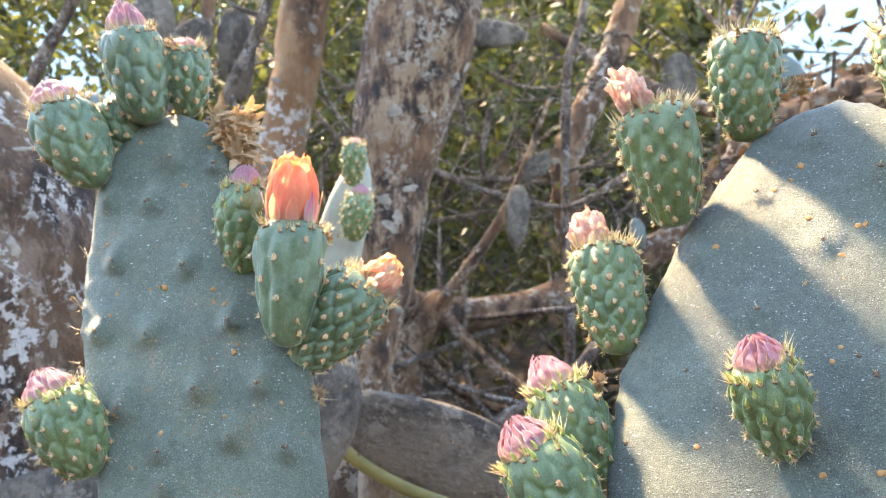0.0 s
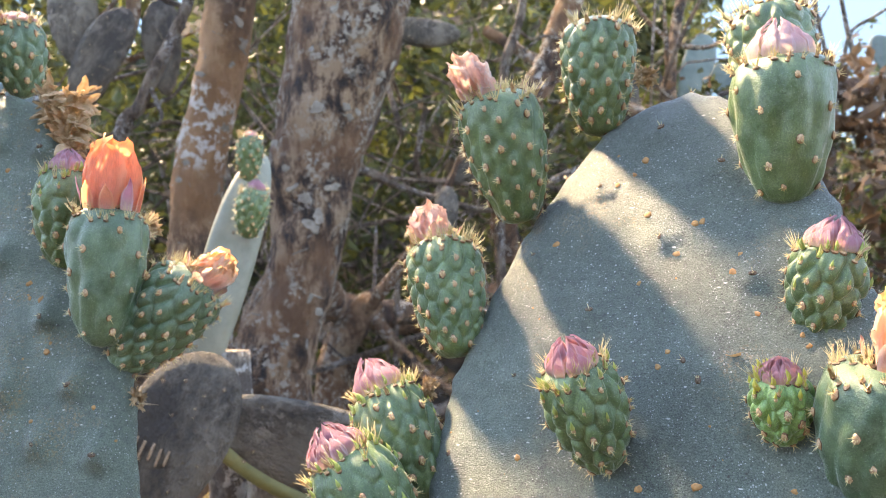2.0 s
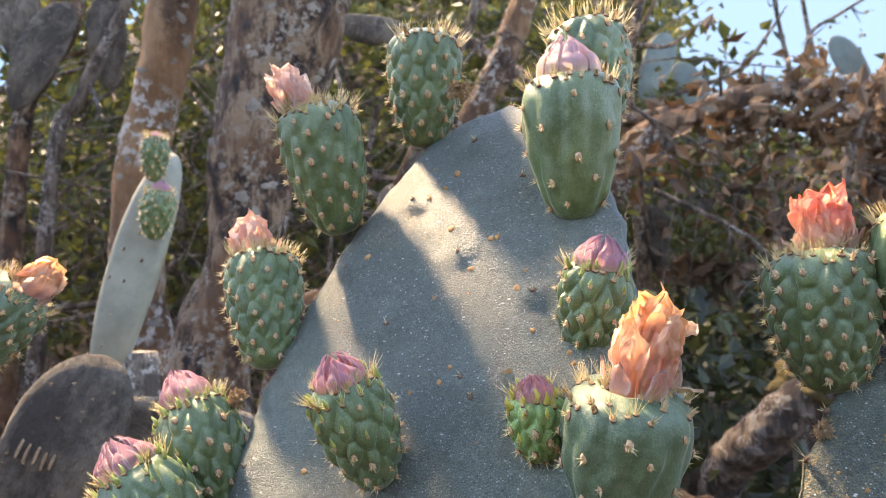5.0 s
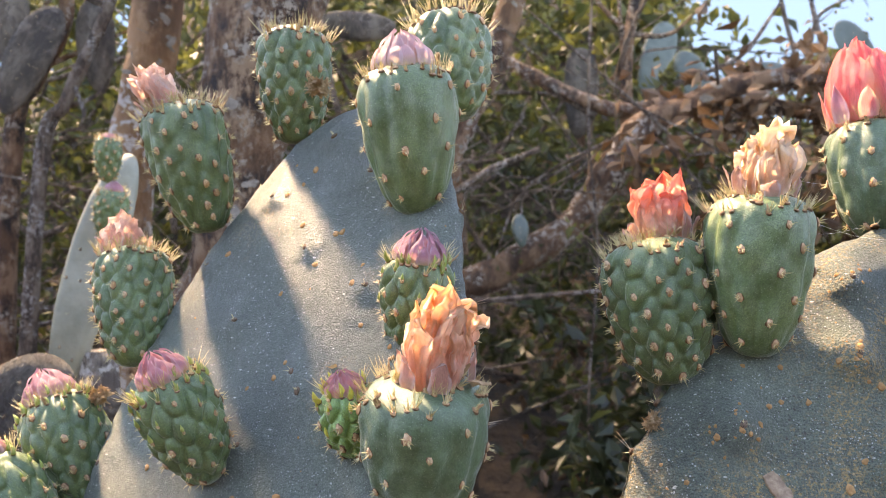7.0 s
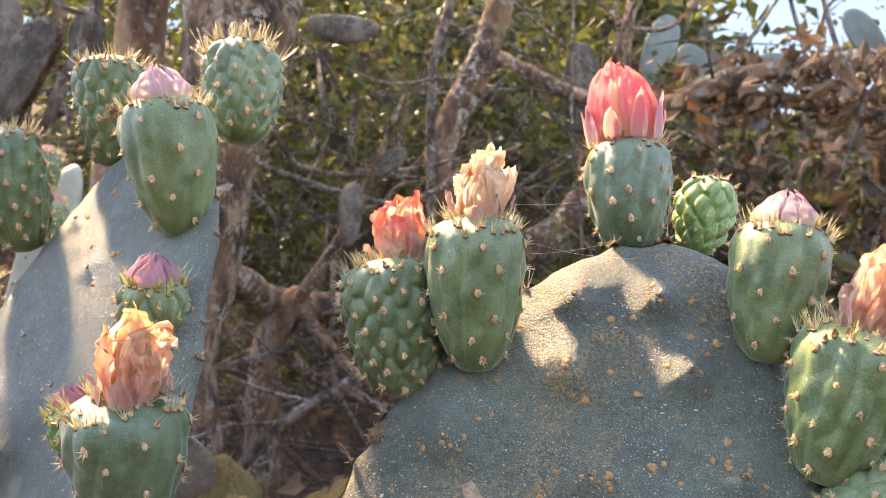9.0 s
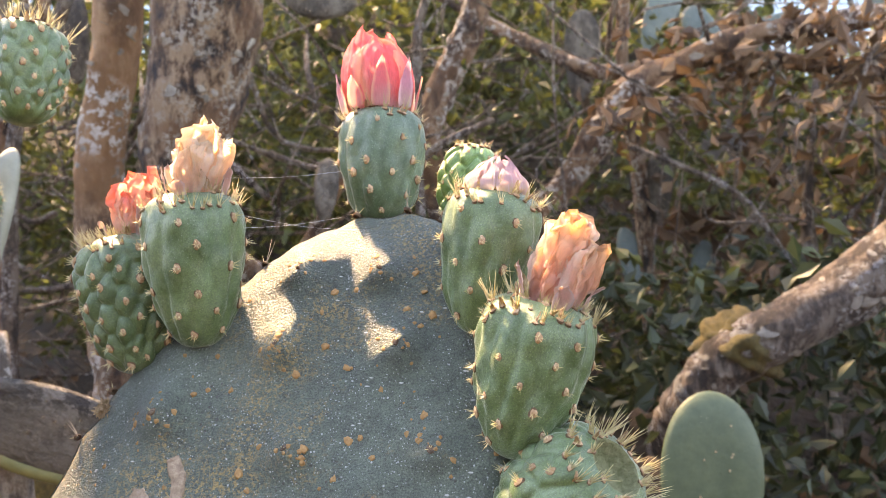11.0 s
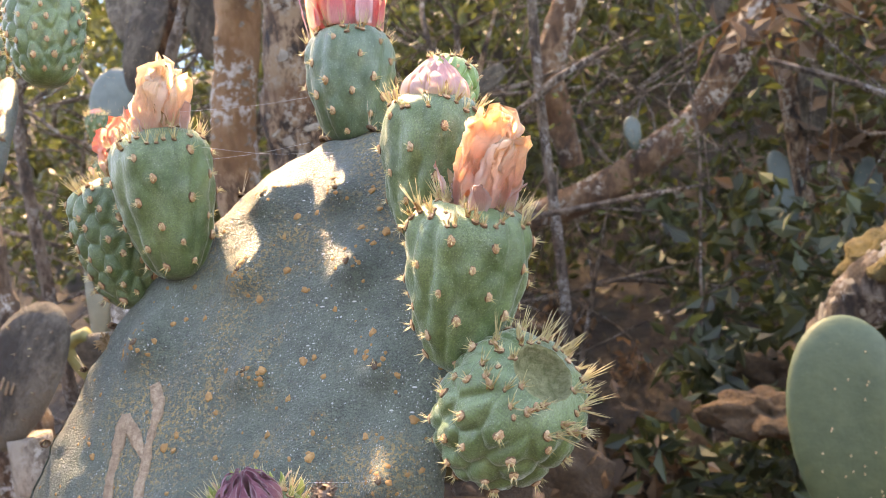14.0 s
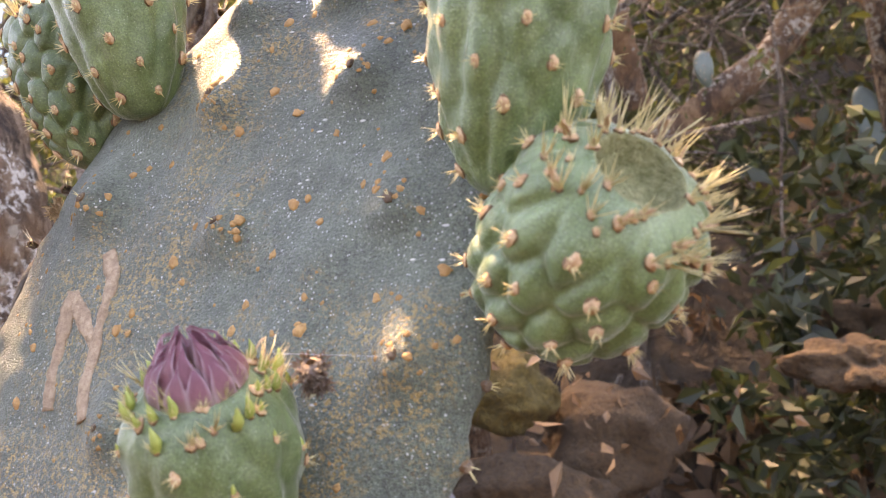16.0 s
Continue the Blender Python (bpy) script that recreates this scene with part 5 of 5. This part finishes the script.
fruit("green prickly pear with a pink bud and small scales", (0.078, 0.392, 1.350), (0.054, 0.402, 1.397), 0.0190, 0.0105, 'bud', 0.013, 0.0105, M_PINK, M_FRUIT, PROFILE_EGG, scales=SCALES, group=G2, seed=18)
fruit("green prickly pear with a purple bud and small scales", (0.068, 0.366, 1.326), (0.038, 0.369, 1.374), 0.0200, 0.0105, 'bud', 0.012, 0.0115, M_PURPLE, M_FRUIT, PROFILE_EGG, scales=SCALES, group=G2, seed=19)

# ---- fruits of the dusty pad ----
fruit("lumpy prickly pear with a crumpled red flower", (0.328, 0.337, 1.414), (0.320, 0.341, 1.470), 0.0215, 0.0095, 'wither', 0.026, 0.0105, M_WITHER_RED, M_FRUIT, PROFILE_POT, 0.0022, group=G3, seed=20, shift=(0.006, 0.001))
fruit("large smooth prickly pear with a withered peach flower", (0.357, 0.326, 1.426), (0.357, 0.322, 1.487), 0.0202, 0.0130, 'wither', 0.027, 0.0105, M_WITHER_PALE, M_FRUIT, lump=0.0008, group=G3, seed=21, shift=(0.002, 0.004))
fruit("prickly pear topped by a coral-red flower", (0.428, 0.362, 1.473), (0.428, 0.368, 1.524), 0.0192, 0.0112, 'bloom', 0.038, 0.0150, M_RED, M_FRUIT_BLUE, lump=0.0008, group=G3, seed=22, shift=(-0.001, -0.002))
fruit("small fresh green lumpy prickly pear", (0.460, 0.372, 1.473), (0.471, 0.382, 1.506), 0.0135, 0.0080, 'open', skin=M_FRUIT_FRESH, profile=PROFILE_EGG, lump=0.0022, spines=0, group=G3, seed=23)
fruit("prickly pear with a closed brownish-pink bud", (0.471, 0.315, 1.430), (0.479, 0.316, 1.484), 0.0185, 0.0125, 'bud', 0.0105, 0.0108, M_PALE, M_FRUIT, lump=0.0008, group=G3, seed=24)
fruit("plump prickly pear with a crumpled orange flower", (0.483, 0.295, 1.389), (0.495, 0.289, 1.444), 0.0205, 0.0130, 'wither', 0.029, 0.0110, M_WITHER, M_FRUIT, PROFILE_POT, 0.0012, 2, group=G3, seed=25, shift=(0.003, 0.002))
fruit("flowerless urn-shaped prickly pear with bristling crown", (0.486, 0.293, 1.3615), (0.5160, 0.271, 1.3900), 0.0224, 0.0115, 'open', skin=M_FRUIT, profile=PROFILE_URN, lump=0.0016, spines=2, group=G3, seed=26, long_spines=1.1, detail=1.3)
fruit("prickly pear with a purple bud on the pad's face", (0.418, 0.262, 1.316), (0.424, 0.248, 1.358), 0.0190, 0.0110, 'bud', 0.0105, 0.0088, M_PURPLE, M_FRUIT, PROFILE_EGG, scales=SCALES, lump=0.0011, group=G3, seed=27, detail=1.4)

# ---- fruits of the pale old pad ----
fruit("tiny green prickly pear on the pale old pad", (-0.098, 0.87, 1.550), (-0.095, 0.86, 1.595), 0.0135, 0.0095, 'bud', 0.004, 0.006, M_PINK, M_FRUIT, PROFILE_EGG, group="fruits on the pale pad", seed=28, detail=0.6)
fruit("small green prickly pear with a pink tip on the pale pad", (-0.098, 0.87, 1.490), (-0.088, 0.86, 1.540), 0.0170, 0.0100, 'bud', 0.008, 0.008, M_PINK, M_FRUIT, PROFILE_EGG, group="fruits on the pale pad", seed=29, detail=0.6)


# ---- dry remains and silk ----
def husk(label, base, top, r, seed, material=None):
    root = new("dried_flower")
    base, top = Vector(base), Vector(top)
    root.matrix_basis = frame_matrix(base, top - base)
    tagged(root, label, "dried flower", "dried flowers")
    H = (top - base).length
    g = np.random.RandomState(seed)
    T, A = np.meshgrid(np.linspace(0, 1, 20), np.linspace(0, 2 * math.pi, 26, endpoint=False), indexing='ij')
    R = 0.8 * r * (0.6 + 0.4 * T) * np.sqrt(np.clip(1.06 - np.abs(2 * T - 1) ** 5, 0, 1))
    p = np.stack((R * np.cos(A), R * np.sin(A), T * H * 0.85), -1)
    p += (wobble(p, 380, seed, 4) * r * 0.34)[..., None] * np.stack((np.cos(A), np.sin(A), 0 * A), -1)
    part("husk_body", mesh("husk_body", p.reshape(-1, 3), grid_faces(20, 26, True), material or M_HUSK), root)
    for i in range(130):
        a, t = g.uniform(0, 6.28), g.uniform(0.0, 1) ** 0.7
        q = Vector((0.75 * r * (0.6 + 0.4 * t) * math.cos(a), 0.75 * r * (0.6 + 0.4 * t) * math.sin(a), t * H * 0.85))
        part("dry_flap", (FLAPS_DARK if material else FLAPS)[i % 3], root, frame_matrix(q, (math.cos(a) + g.normal() * 0.6, math.sin(a) + g.normal() * 0.6, g.normal() * 0.8)) @ Matrix.Scale(g.uniform(0.6, 1.25) * r / 0.0115, 4))
    return root


husk("crumbling brown dried flower on the pad's edge", (-0.122, 0.482, 1.518), (-0.130, 0.490, 1.556), 0.0125, 3)
husk("small grey-brown dried flower beside a bud", (0.4420, 0.266, 1.350), (0.4425, 0.262, 1.359), 0.0032, 4, M_HUSK_DARK)


def silk(a, b, sag):
    a, b = Vector(a), Vector(b)
    mid = (a + b) / 2 + Vector((0, 0, -sag))
    v, f = tube([a, mid, b], (0.00004,) * 3, 4, 8)
    tagged(new("spider_thread", mesh("spider_thread", v, f, M_SILK)), "thin shining thread of spider silk", "spider silk", "spider threads")


silk((0.372, 0.318, 1.492), (0.411, 0.362, 1.497), 0.001)
silk((0.374, 0.320, 1.472), (0.412, 0.350, 1.476), 0.001)
silk((0.437, 0.258, 1.361), (0.459, 0.2765, 1.3545), 0.0)
silk((0.374, 0.322, 1.478), (0.428, 0.345, 1.470), 0.002)


for p, n, r in (((0.119, 0.412, 1.497), (-0.6, -0.2, 0.7), 0.0042), ((0.0795, 0.400, 1.397), (-1, 0.3, 0.3), 0.0040), ((-0.072, 0.440, 1.385), (1, -0.3, 0.2), 0.0042),
                ((0.177, 0.398, 1.541), (0.1, 0.3, 1), 0.0045), ((0.318, 0.325, 1.398), (-1, 0, 0.7), 0.0030), ((-0.071, 0.452, 1.472), (1, -0.3, 0.4), 0.0050)):
    husk("small brown dried bud stub on a pad edge", p, tuple(Vector(p) + Vector(n).normalized() * r * 1.6), r, int(p[0] * 1000) % 97)


flake = new("dry_petal", FLAPS[1])
flake.matrix_basis = frame_matrix((0.1946, 0.3308, 1.4201), (-0.85, 0.35, -0.4), (-0.5, -0.74, 0.45)) @ Matrix.Scale(0.75, 4)
tagged(flake, "small curled pale dry petal stuck to the pad", "dry petal")
